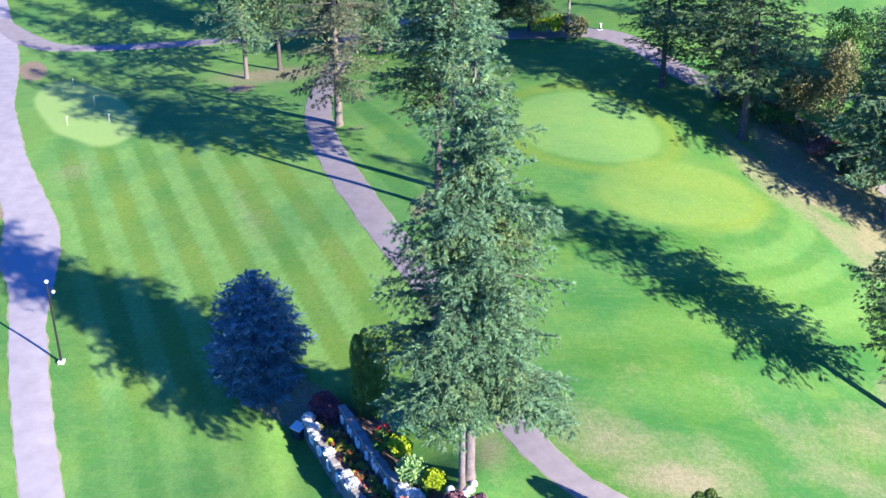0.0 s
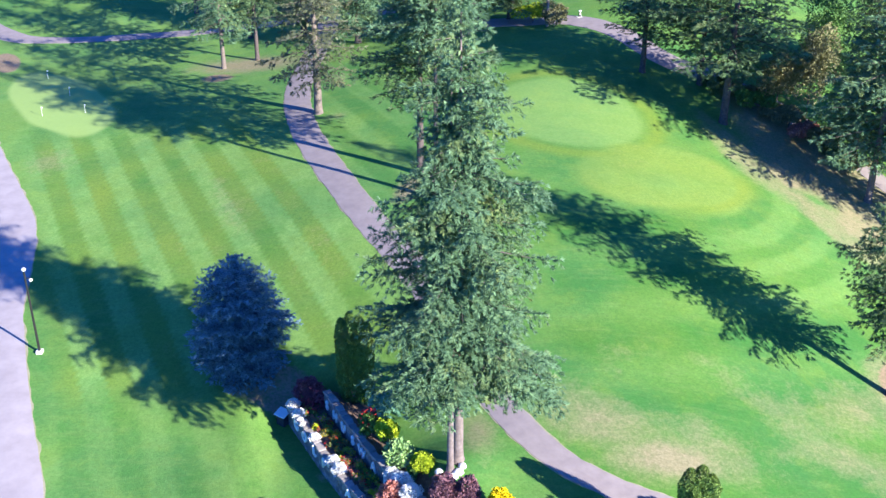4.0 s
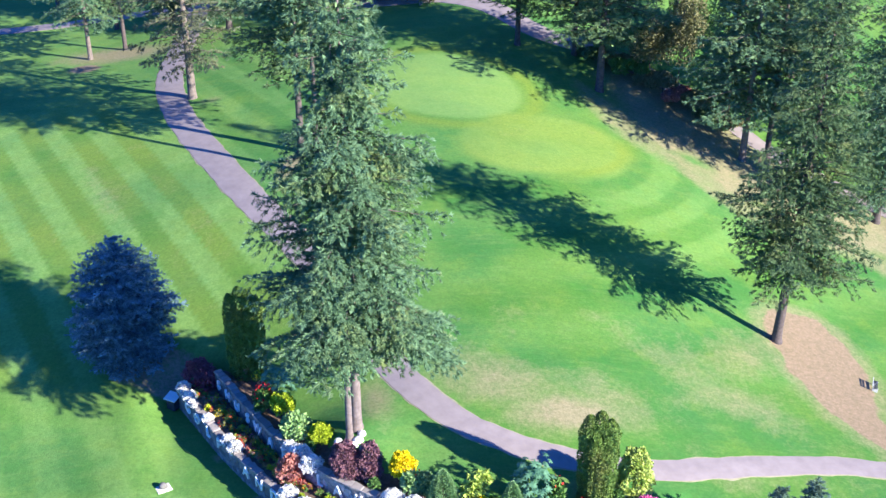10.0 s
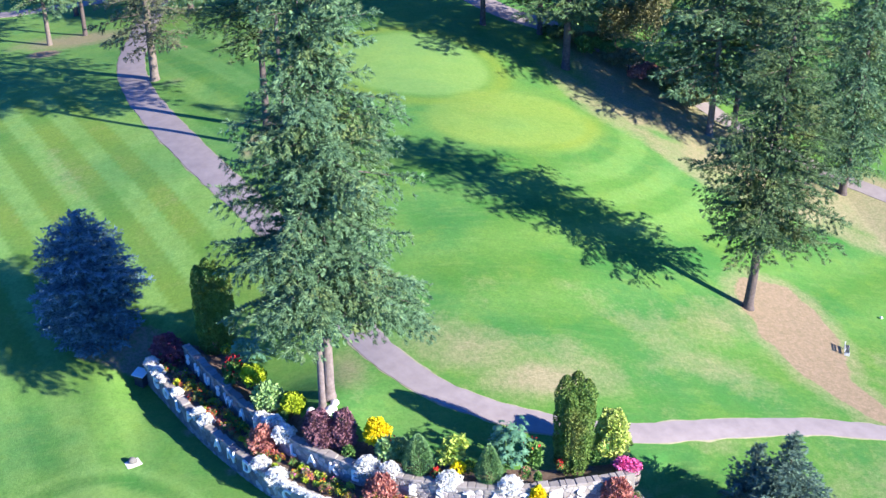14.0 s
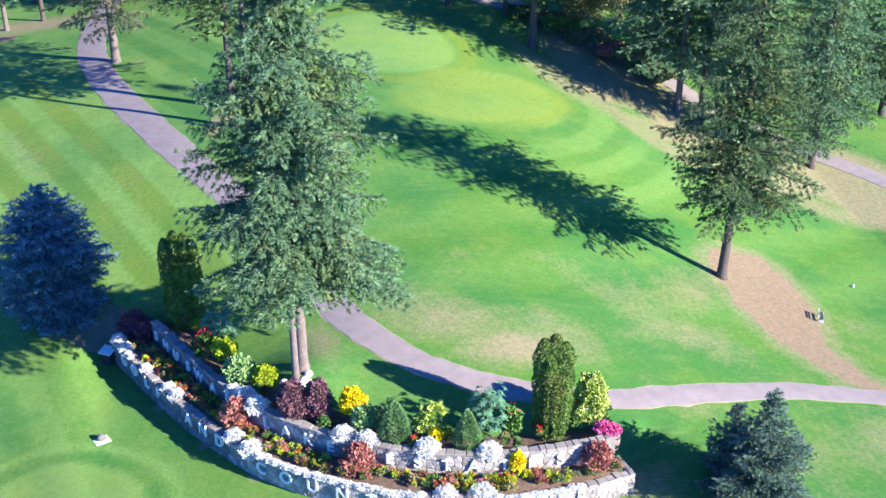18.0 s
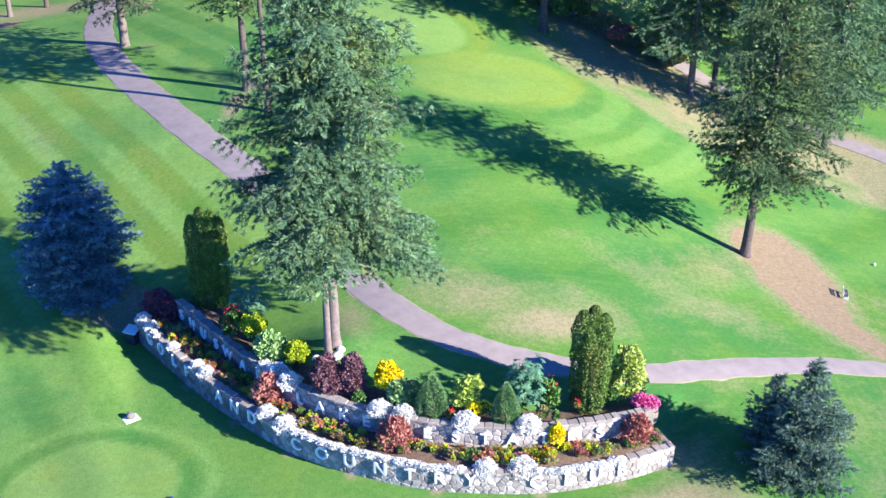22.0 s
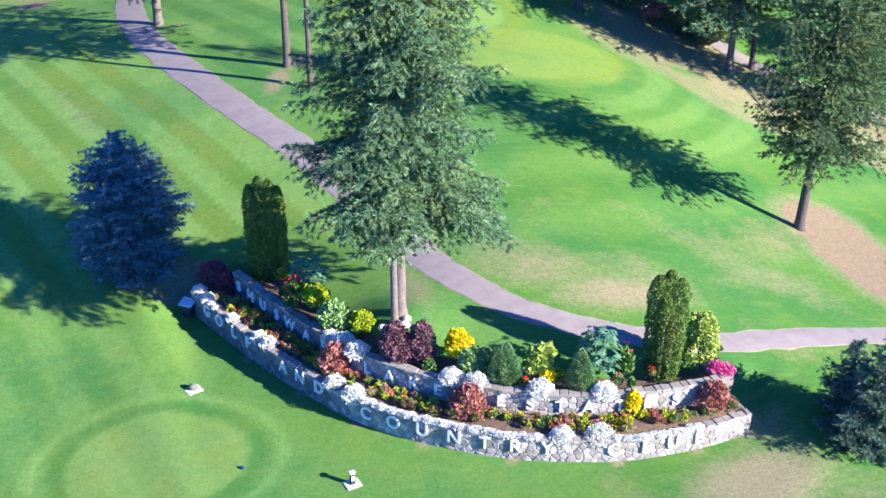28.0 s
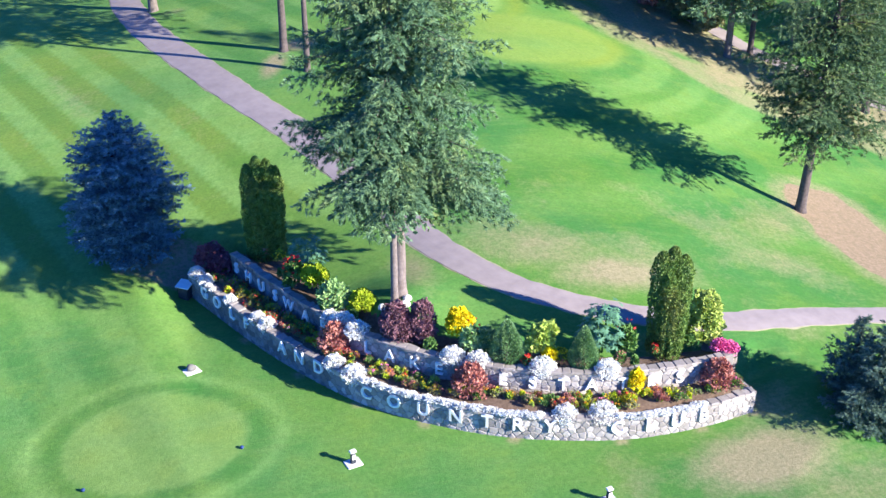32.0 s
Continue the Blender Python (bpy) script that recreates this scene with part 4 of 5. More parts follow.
def castor(x, y, z, seed, height, r):
    """Bare stems with large star leaves of seven fingers held out flat."""
    rng = np.random.default_rng(seed)
    t = thing("castor_plant", x, y, z, "tall blue-green plant with large star leaves", "plant", "castor plants")
    B, T, S = [], [], []
    for k in range(115):
        h = height * rng.uniform(0.25, 1.0)
        a = rng.uniform(0, math.tau)
        q = r * rng.uniform(0.25, 1.0) * (1.15 - 0.55 * h / height)
        c = np.array([q * math.cos(a), q * math.sin(a), h])
        up = unit(np.array([0.5 * math.cos(a), 0.5 * math.sin(a), 1.0]) + rng.normal(0, 0.2, 3))
        e1 = unit(np.cross(up, rng.normal(0, 1, 3)))
        e2 = np.cross(up, e1)
        size = rng.uniform(0.17, 0.29)
        for f in range(7):
            g = math.tau * (f + 0.3) / 8
            out = math.cos(g) * e1 + math.sin(g) * e2 - 0.18 * up
            B.append(c)
            T.append(c + out * size * rng.uniform(0.8, 1.1))
            S.append(np.cross(up, out) * size * 0.17)
    part("foliage", leaf_mesh("foliage", np.array(B), np.array(T), np.array(S), CASTOR), CASTOR, t)
    for dx, dy in ((-0.2, 0.1), (0.2, 0.15), (0.0, -0.2)):
        part("stem", tube([(0.3 * dx, 0.3 * dy, -0.15), (dx, dy, 0.5 * height), (1.6 * dx, 1.6 * dy, 0.92 * height)], [0.04, 0.03, 0.015], 7), MIDGREEN, t)
    return t


def cone_shrub(name, x, y, z, label, seed, height, r, material, group=""):
    rng = np.random.default_rng(seed)
    t = thing(name, x, y, z, label, "shrub", group)
    n = 12000
    h = height * (1 - np.sqrt(rng.random(n)))
    prof = r * np.clip(1 - h / height, 0.02, 1) ** 0.72 * np.clip(0.72 + h / height * 1.6, 0, 1)
    a = rng.uniform(0, math.tau, n)
    rad = prof * (1 - 0.15 * rng.random(n) ** 2) * (1 + 0.05 * np.sin(7 * a + 4 * h))
    p = np.stack([rad * np.cos(a), rad * np.sin(a), h], 1)
    d = np.stack([np.cos(a), np.sin(a), np.full(n, 0.6)], 1)
    out = unit(d + rng.normal(0, 0.45, (n, 3)))
    ln = 0.07 * rng.uniform(0.7, 1.3, n)[:, None]
    part("foliage", leaf_mesh("foliage", p - 0.3 * out * ln, p + 0.7 * out * ln, unit(np.cross(out, rng.normal(0, 1, (n, 3)))) * ln * 0.3, material), material, t)
    part("stem", tube([(0, 0, -0.15), (0, 0, 0.4 * height)], [0.05, 0.02], 7), BARK, t)
    return t


# ---------------------------------------------------------------- the planted terraces with their lettered walls
def along(line):
    d = np.concatenate([[0], np.cumsum(np.hypot(*np.diff(line, axis=0).T))])
    return d


def at_length(line, s):
    d = along(line)
    p = np.array([np.interp(s, d, line[:, 0]), np.interp(s, d, line[:, 1])])
    q = np.array([np.interp(s + 0.05, d, line[:, 0]), np.interp(s + 0.05, d, line[:, 1])])
    o = np.array([np.interp(s - 0.05, d, line[:, 0]), np.interp(s - 0.05, d, line[:, 1])])
    t = (q - o) / max(np.linalg.norm(q - o), 1e-6)
    return p, t


def low_top(s):
    return 1.42 - 0.30 * min(1.0, s / 26.0)


def up_top(s):
    return 2.42 - 0.02 * s / 10


def wall_core(name, line, z0, top, thick, label):
    """The mortared core of a curved retaining wall, with a rough top."""
    d = along(line)
    verts, faces = [], []
    n = int(d[-1] / 0.4)
    for i in range(n + 1):
        s = d[-1] * i / n
        p, t = at_length(line, s)
        nrm = np.array([-t[1], t[0]])
        b = p + nrm * thick
        zt = top(s) - 0.03
        verts += [(p[0], p[1], z0), (p[0], p[1], zt), (b[0], b[1], zt), (b[0], b[1], z0)]
    for i in range(n):
        for k in range(4):
            faces.append((4 * i + k, 4 * i + (k + 1) % 4, 4 * i + 4 + (k + 1) % 4, 4 * i + 4 + k))
    faces += [(3, 2, 1, 0), tuple(4 * n + k for k in range(4))]
    me = mesh_from(name, verts, faces, MORTAR)
    return tagged(new(name, me), label, "wall", kind="structure")


def clip_cell(poly, mx, mz, nx_, nz_):
    """The part of a polygon on the near side of the line through (mx, mz) with normal (nx_, nz_)."""
    out = []
    for i in range(len(poly)):
        a, b = poly[i], poly[(i + 1) % len(poly)]
        da, db = (a[0] - mx) * nx_ + (a[1] - mz) * nz_, (b[0] - mx) * nx_ + (b[1] - mz) * nz_
        if da <= 0:
            out.append(a)
        if (da < 0 < db) or (db < 0 < da):
            k = da / (da - db)
            out.append((a[0] + k * (b[0] - a[0]), a[1] + k * (b[1] - a[1])))
    return out


def rubble(rng, length, z0, top, cell=0.36, course=0.27, joint=0.009):
    """Tightly fitted rubble: polygons over a wall face of that length, as lists of (s, z)."""
    pts = []
    rows = max(3, int(round((top(0) - z0) / course)))
    for r in range(-1, rows + 2):
        n = int(length / cell)
        for i in range(-1, n + 2):
            pts.append(((i + 0.5 * (r % 2) + rng.uniform(-0.38, 0.38)) * cell, z0 + (r + 0.5 + rng.uniform(-0.33, 0.33)) * course))
    pts = np.array(pts)
    cells = []
    for i, (s, z) in enumerate(pts):
        if s < 0 or s > length or z < z0 - 0.05 or z > top(s):
            continue
        poly = [(s - 0.8, z - 0.8), (s + 0.8, z - 0.8), (s + 0.8, z + 0.8), (s - 0.8, z + 0.8)]
        near = np.argsort(np.hypot(pts[:, 0] - s, pts[:, 1] - z))[1:15]
        for j in near:
            dx, dz = pts[j, 0] - s, pts[j, 1] - z
            L = math.hypot(dx, dz)
            poly = clip_cell(poly, s + dx / 2 - joint * dx / L, z + dz / 2 - joint * dz / L, dx / L, dz / L)
        for mx, mz, a, b in ((length, 0, 1, 0), (0, 0, -1, 0), (0, top(s) + 0.02, 0, 1), (0, z0, 0, -1)):
            poly = clip_cell(poly, mx, mz, a, b)
        if len(poly) >= 3:
            cells.append(poly)
    return cells


def stone_piece(rng, poly, place):
    """One stone: a rough block over the cell, its face pillowed. place(s, z, out) gives the point."""
    k = len(poly)
    cs, cz = sum(p[0] for p in poly) / k, sum(p[1] for p in poly) / k
    p1, p2 = rng.uniform(0.008, 0.02), rng.uniform(0.022, 0.042)
    verts = [place(s, z, -0.02) for s, z in poly] + [place(s, z, p1 + rng.uniform(-0.006, 0.006)) for s, z in poly]
    verts += [place(cs + 0.74 * (s - cs), cz + 0.74 * (z - cz), p2 + rng.uniform(-0.015, 0.015)) for s, z in poly]
    faces = [(j, (j + 1) % k, k + (j + 1) % k, k + j) for j in range(k)] + [(k + j, k + (j + 1) % k, 2 * k + (j + 1) % k, 2 * k + j) for j in range(k)]
    faces.append(tuple(2 * k + j for j in range(k)))
    return verts, faces


def lay_stones(wall, line, z0, top, seed, s_from, s_to, cap=300):
    """Lays rubble over the face of a wall: single stones in the sunlit colour from s_from to s_to, the rest joined in
    the shaded one.
    """
    rng = np.random.default_rng(seed)
    length = along(line)[-1]
    jv, jf, made = [], [], 0
    for poly in rubble(rng, length, z0, top):
        cs = sum(p[0] for p in poly) / len(poly)

        def place(s, z, out):
            p, t = at_length(line, s)
            return (p[0] + t[1] * out, p[1] - t[0] * out, z)
        verts, faces = stone_piece(rng, poly, place)
        if s_from < cs < s_to and made < cap:
            ob = new("stone", mesh_from("stone", verts, faces, STONE_SUNLIT))
            ob.parent = wall
            made += 1
        else:
            o = len(jv)
            jv += verts
            jf += [tuple(o + k for k in f) for f in faces]
    if jv:
        ob = new("stonework", mesh_from("stonework", jv, jf, STONE_SHADED))
        ob.parent = wall
        tagged(ob, "rough grey stones set in mortar", kind="stuff")


def lay_cap(wall, line, top, seed, depth=0.42):
    """Flat uneven cap stones along the top of a wall."""
    rng = np.random.default_rng(seed)
    length, s = along(line)[-1], 0.0
    while s < length - 0.15:
        w = min(rng.uniform(0.28, 0.6), length - s)
        zt = top(s) - 0.02 + rng.uniform(-0.02, 0.05)
        e0, e1 = rng.uniform(-0.07, 0.0), rng.uniform(-0.07, 0.0)
        d0, d1 = depth + rng.uniform(-0.06, 0.06), depth + rng.uniform(-0.06, 0.06)
        vs = []
        for inset, z in ((0.0, zt - 0.1), (0.0, zt), (0.03, zt + 0.025)):
            for q, o in ((s + 0.008 + inset, e0 + inset), (s + w - 0.008 - inset, e1 + inset), (s + w - 0.008 - inset, d1 - inset), (s + 0.008 + inset, d0 - inset)):
                p, t = at_length(line, q)
                vs.append((p[0] - t[1] * o, p[1] + t[0] * o, z + rng.uniform(-0.008, 0.008)))
        fs = [(4 * i + j, 4 * i + (j + 1) % 4, 4 * i + 4 + (j + 1) % 4, 4 * i + 4 + j) for i in range(2) for j in range(4)] + [(8, 9, 10, 11)]
        ob = new("cap_stone", mesh_from("cap_stone", vs, fs, STONE_CAP))
        ob.parent = wall
        s += w


def shaded_stone():
    m, n, l, b = mat("wall_stone_shaded", 0.85)
    g = n.new("ShaderNodeNewGeometry")
    f = ramp(n, l, noise_tex(n, l, 4.0, 6.0), 0.3, 0.7)
    # same stone, darker: the shade on the left half is put into the colour
    c = mixc(n, l, f, (0.20, 0.19, 0.205), (0.33, 0.31, 0.325))
    c = mixc(n, l, g.outputs["Random Per Island"], c, (0.13, 0.123, 0.135))
    l.new(c, b.inputs["Base Color"])
    bump(n, l, b, noise_tex(n, l, 16.0, 5.0), 0.35, 0.03)
    return m


STONE_SHADED = shaded_stone()
wall_low = wall_core("wall_lower", low_line, -0.25, low_top, 0.38, "low curved retaining wall of grey stones with white letters")
wall_up = wall_core("wall_upper", up_line, 0.9, up_top, 0.38, "upper curved retaining wall of grey stones with white letters")


def letter(ch, wall, line, s, z, size, proud=0.085):
    cu = bpy.data.curves.new("letter", 'FONT')
    cu.body, cu.size, cu.extrude, cu.offset = ch, 1.0, 0.05, 0.012
    cu.align_x = 'CENTER'
    tmp = bpy.data.objects.new("letter", cu)
    me = bpy.data.meshes.new_from_object(tmp)
    bpy.data.objects.remove(tmp)
    me.materials.clear()
    me.materials.append(PAINT_WHITE)
    p, t = at_length(line, s)
    nrm = np.array([-t[1], t[0]])
    c = p - nrm * proud
    ob = new("letter", me)
    ob.parent = wall
    ob.matrix_basis = Matrix.Translation((c[0], c[1], z)) @ Matrix.Rotation(math.atan2(t[1], t[0]), 4, 'Z') @ Matrix.Rotation(radians(90), 4, 'X') @ Matrix.Diagonal((size * 1.0, size * 1.02, 1, 1))
    return ob


def length_at(line, x, y):
    i = int(np.hypot(line[:, 0] - x, line[:, 1] - y).argmin())
    return along(line)[i]


low_fine, up_fine = spline(LOW_LINE, 60), spline(UP_LINE, 60)
SIZE = 0.88
for ch, x, y in (("G", -7.6, 53.7), ("O", -7.0, 52.5), ("L", -6.42, 51.2), ("F", -5.87, 50.0)):
    letter(ch, wall_low, low_fine, length_at(low_fine, x, y), 0.70, SIZE)
for ch, x, y in (("A", -4.42, 47.5), ("N", -3.72, 46.4), ("D", -2.97, 45.3)):
    letter(ch, wall_low, low_fine, length_at(low_fine, x, y), 0.66, SIZE)
for ch, x in (("C", -1.08), ("O", -0.05), ("U", 1.1), ("N", 2.36), ("T", 3.6), ("R", 4.85), ("Y", 6.15)):
    i = int(np.abs(low_fine[:, 0] - x).argmin())
    letter(ch, wall_low, low_fine, along(low_fine)[i], 0.48, SIZE)
for ch, x in (("C", 9.0), ("L", 10.4), ("U", 11.7), ("B", 13.0)):
    i = int(np.abs(low_fine[:, 0] - x).argmin())
    letter(ch, wall_low, low_fine, along(low_fine)[i], 0.42, SIZE)
for ch, x, y in (("S", -5.95, 54.3), ("H", -5.4, 53.2), ("U", -4.85, 52.1), ("S", -4.3, 50.95), ("W", -3.72, 49.9), ("A", -3.05, 48.6), ("P", -2.35, 47.5)):
    letter(ch, wall_up, up_fine, length_at(up_fine, x, y), 1.58, SIZE * 0.95)
for ch, x in (("L", -0.62), ("A", 0.2), ("K", 1.2), ("E", 2.2), ("E", 4.74), ("S", 5.95), ("T", 7.2), ("A", 8.43), ("T", 9.77), ("E", 11.08), ("S", 12.42)):
    i = int(np.abs(up_fine[:, 0] - x).argmin())
    letter(ch, wall_up, up_fine, along(up_fine)[i], 1.55, SIZE * 0.95)


def bed(name, front, back, zf, zb, label, dip=0.06):
    """A planting bed between two lines, heaped and uneven."""
    n, m = 70, 7
    df, db = along(front)[-1], along(back)[-1]
    verts, faces = [], []
    for i in range(n + 1):
        a, b = at_length(front, df * i / n)[0], at_length(back, db * i / n)[0]
        for j in range(m):
            k = j / (m - 1)
            p = a + (b - a) * k
            z = zf(df * i / n) * (1 - k) + zb(db * i / n, p) * k + 0.07 * noise.noise(Vector((p[0] * 1.3, p[1] * 1.3, 2.0))) + 0.08 * math.sin(math.pi * k) - dip
            verts.append((p[0], p[1], z))
    for i in range(n):
        for j in range(m - 1):
            o = i * m + j
            faces.append((o, o + m, o + m + 1, o + 1))
    me = mesh_from(name, verts, faces, SOIL, True)
    return tagged(new(name, me), label, "flower bed", kind="structure")


def offset(line, d):
    t = np.gradient(line, axis=0)
    t /= np.linalg.norm(t, axis=1)[:, None]
    return line + np.stack([-t[:, 1], t[:, 0]], 1) * d


back_line = offset(up_line, 2.3)
bed("bed_lower", offset(low_line, 0.3), offset(up_line, 0.05), lambda s: low_top(s) - 0.02, lambda s, p: 1.32, "dark mulched planting bed between the two walls")
bed("bed_upper", offset(up_line, 0.3), back_line, lambda s: up_top(s) - 0.02, lambda s, p: max(gz(p[0], p[1]), 1.2), "dark mulched planting bed on the upper terrace")

# end walls that close the terraces
def end_wall(a, b, z0, z1, label):
    t = thing("end_wall", a[0], a[1], 0, label, "wall")
    d = Vector((b[0] - a[0], b[1] - a[1], 0))
    L = d.length
    core = part("core", box(L, 0.38, z1 - z0, (L / 2, 0, (z0 + z1) / 2), 0.03), MORTAR, t)
    t.rotation_euler = (0, 0, math.atan2(d.y, d.x))
    rng = np.random.default_rng(int(1000 * L))
    for poly in rubble(rng, L, z0, lambda q: z1):
        v, f = stone_piece(rng, poly, lambda q, z, out: (q, -0.19 - out, z))
        part("stone", mesh_from("stone", v, f, STONE_SUNLIT), STONE_SUNLIT, t)
    return t


end_wall((15.62, 38.5), (15.35, 40.0), -0.3, 1.1, "short stone end of the lower terrace")
end_wall((15.0, 39.75), (14.9, 42.0), 0.6, 2.36, "short stone end of the upper terrace")

# small boulders and whitewashed stones along the top of the walls
def boulder(rng, r):
    bm = bmesh.new()
    bmesh.ops.create_icosphere(bm, subdivisions=2, radius=r)
    k = rng.uniform(0, 50)
    for v in bm.verts:
        f = 1 + 0.28 * noise.noise(v.co * (1.6 / r) + Vector((k, 0, 0)))
        v.co = Vector((v.co.x * f, v.co.y * f * 0.9, v.co.z * f * 0.72))
    for f in bm.faces:
        f.smooth = True
    return bm


rng_s = np.random.default_rng(5)
for i, (x, y, r) in enumerate(((0.42, 46.95, 0.34), (0.66, 46.55, 0.36), (1.1, 46.42, 0.40), (1.42, 46.65, 0.40), (1.62, 47.02, 0.34))):
    bm = boulder(rng_s, 0.72 * r)
    me = bpy.data.meshes.new("boulder")
    bm.to_mesh(me)
    bm.free()
    me.materials.append(STONE_WHITE)
    ob = new("boulder", me)
    ob.matrix_basis = pose(x, y, gz(x, y) + 0.02)
    tagged(ob, "white-painted boulder at the foot of the fir", "stone", "white boulders")


Z_UP, Z_LOW = 2.38, 1.30
# upper terrace
column("columnar_cedar", -4.3, 55.0, 1.9, "dark columnar cedar in several spires behind the wall", 61, 5.8,
       [(-0.72, 0.0, 0.36, 0.94), (-0.22, 0.12, 0.38, 1.0), (0.30, 0.08, 0.38, 0.97), (0.74, 0.0, 0.34, 0.90), (-0.45, -0.42, 0.38, 0.84), (0.12, -0.48, 0.40, 0.78), (0.55, -0.42, 0.36, 0.70)], CEDAR, 36000, 0.115, "columnar cedars")
column("columnar_cedar", 12.6, 41.45, 1.9, "tall columnar cedar with bronzed tips beside the wall", 62, 5.35,
       [(-0.50, 0.1, 0.46, 0.97), (0.05, 0.15, 0.42, 1.0), (0.50, -0.05, 0.42, 0.93), (0.08, -0.48, 0.46, 0.66), (-0.35, -0.35, 0.40, 0.82)], CEDAR, 30000, 0.115, "columnar cedars")
shrub("golden_shrub", 14.6, 41.9, 1.85, "domed shrub of cream and lime variegated leaves", "shrub", 63,
      [(0, 0, 0.8, 0.95, 0.9, 1.0), (0.05, 0, 1.7, 0.7, 0.7, 0.9)], 5200, 0.17, VARIEG, 0.38)
shrub("barberry", -7.2, 55.9, 0.7, "dark red barberry at the shaded end of the terraces", "shrub", 64,
      [(0, 0, 0.9, 0.9, 0.8, 0.9), (0.4, -0.7, 0.7, 0.7, 0.7, 0.8)], 5000, 0.12, BARBERRY, 0.4)
cone_shrub("dwarf_spruce", 5.15, 42.1, Z_UP - 0.05, "clipped dwarf spruce cone on the upper terrace", 65, 2.0, 0.95, BOX, "dwarf spruces")
cone_shrub("dwarf_spruce", 8.3, 40.75, Z_UP - 0.05, "slim dwarf spruce cone on the upper terrace", 66, 2.0, 0.78, BOX, "dwarf spruces")
shrub("evergreen_bush", 4.35, 42.9, Z_UP, "low spiky green bush beside a dwarf spruce", "shrub", 67, [(0, 0, 0.45, 0.65, 0.55, 0.55)], 2400, 0.16, BOX, 0.2)
shrub("purple_barberry", 0.65, 45.0, Z_UP - 0.1, "dark purple barberry bush on the upper terrace", "shrub", 68, [(0, 0, 0.8, 0.75, 0.7, 0.95), (0.15, -0.3, 0.5, 0.7, 0.6, 0.6)], 5200, 0.11, PURPLE, 0.4, "purple barberries")
shrub("purple_barberry", 1.85, 44.7, Z_UP - 0.1, "dark purple barberry bush on the upper terrace", "shrub", 69, [(0, 0, 0.85, 0.62, 0.6, 1.0), (0.0, -0.3, 0.45, 0.55, 0.5, 0.55)], 4600, 0.11, PURPLE, 0.4, "purple barberries")
shrub("golden_privet", -0.45, 47.6, Z_UP, "rounded golden yellow bush on the upper terrace", "shrub", 70, [(0, 0, 0.5, 0.6, 0.58, 0.52)], 3200, 0.10, GOLD, 0.4)
shrub("golden_spirea", -2.3, 50.0, Z_UP, "yellow-green leafy bush on the upper terrace", "shrub", 71, [(0, 0, 0.75, 0.58, 0.55, 0.6), (-0.25, 0.4, 0.7, 0.45, 0.45, 0.5)], 2800, 0.14, GOLD, 0.4)
shrub("leafy_plant", -1.75, 48.4, Z_UP, "lush pale green leafy plant beside a golden bush", "plant", 72, [(0, 0, 0.55, 0.72, 0.66, 0.6), (0.25, -0.35, 0.35, 0.45, 0.4, 0.4)], 1300, 0.26, LEAFY, 0.32, up=0.1)
castor(-2.6, 51.9, Z_UP, 73, 2.1, 1.3)
castor(9.5, 41.6, Z_UP, 74, 2.4, 1.25)
shrub("canna", 10.5, 41.2, Z_UP, "green canna with a red flower", "plant", 75, [(0, 0, 0.55, 0.4, 0.4, 0.6)], 420, 0.34, MIDGREEN, 0.25, flowers=((RED, 9, 0.13, 0.5),))
shrub("canna", -3.3, 51.0, Z_UP, "green canna with red flowers", "plant", 76, [(0, 0, 0.55, 0.5, 0.5, 0.5)], 480, 0.32, MIDGREEN, 0.25, flowers=((RED, 46, 0.16, 0.4),))
shrub("yellow_bush", 3.45, 43.9, Z_UP, "bush covered in bright yellow leaves", "shrub", 77, [(0, 0, 0.85, 0.62, 0.6, 0.6), (-0.1, 0, 1.2, 0.45, 0.45, 0.4)], 2600, 0.15, YELLOW, 0.42)
shrub("canna", 3.75, 43.0, Z_UP, "pale green leafy canna", "plant", 78, [(0, 0, 0.5, 0.42, 0.4, 0.55)], 460, 0.3, LEAFY, 0.26, flowers=((RED, 10, 0.12, 0.5),))
shrub("variegated_plant", 6.75, 42.0, Z_UP, "lime and yellow leafy plant", "plant", 79, [(0, 0, 0.75, 0.6, 0.5, 0.55), (0.35, 0.2, 1.0, 0.4, 0.4, 0.35), (-0.3, 0, 0.5, 0.45, 0.45, 0.4)], 900, 0.24, LIME, 0.36)
shrub("yellow_flowers", 6.95, 41.35, Z_UP, "clump of golden yellow flowers", "flowers", 80, [(0, 0, 0.25, 0.35, 0.3, 0.32)], 500, 0.11, YELLOW, 0.42, stems=False)
for i, (x, y, r) in enumerate(((-1.55, 46.7, 0.62), (-1.05, 45.75, 0.60), (2.75, 42.6, 0.56), (3.75, 41.95, 0.56), (6.4, 40.75, 0.62), (9.15, 39.9, 0.58), (-2.1, 47.3, 0.4))):
    shrub("white_alyssum", x, y, up_top(0) - 0.12, "rounded mound of white blossom spilling over the upper wall", "flowers", 100 + i,
          [(0, 0, 0.12, r, 0.85 * r, 0.55 * r + 0.1), (0.1, -0.12, -0.05, 0.7 * r, 0.5 * r, 0.45 * r)], 2600, 0.065, WHITE, 0.45, "white mounds on the upper wall", stems=False)
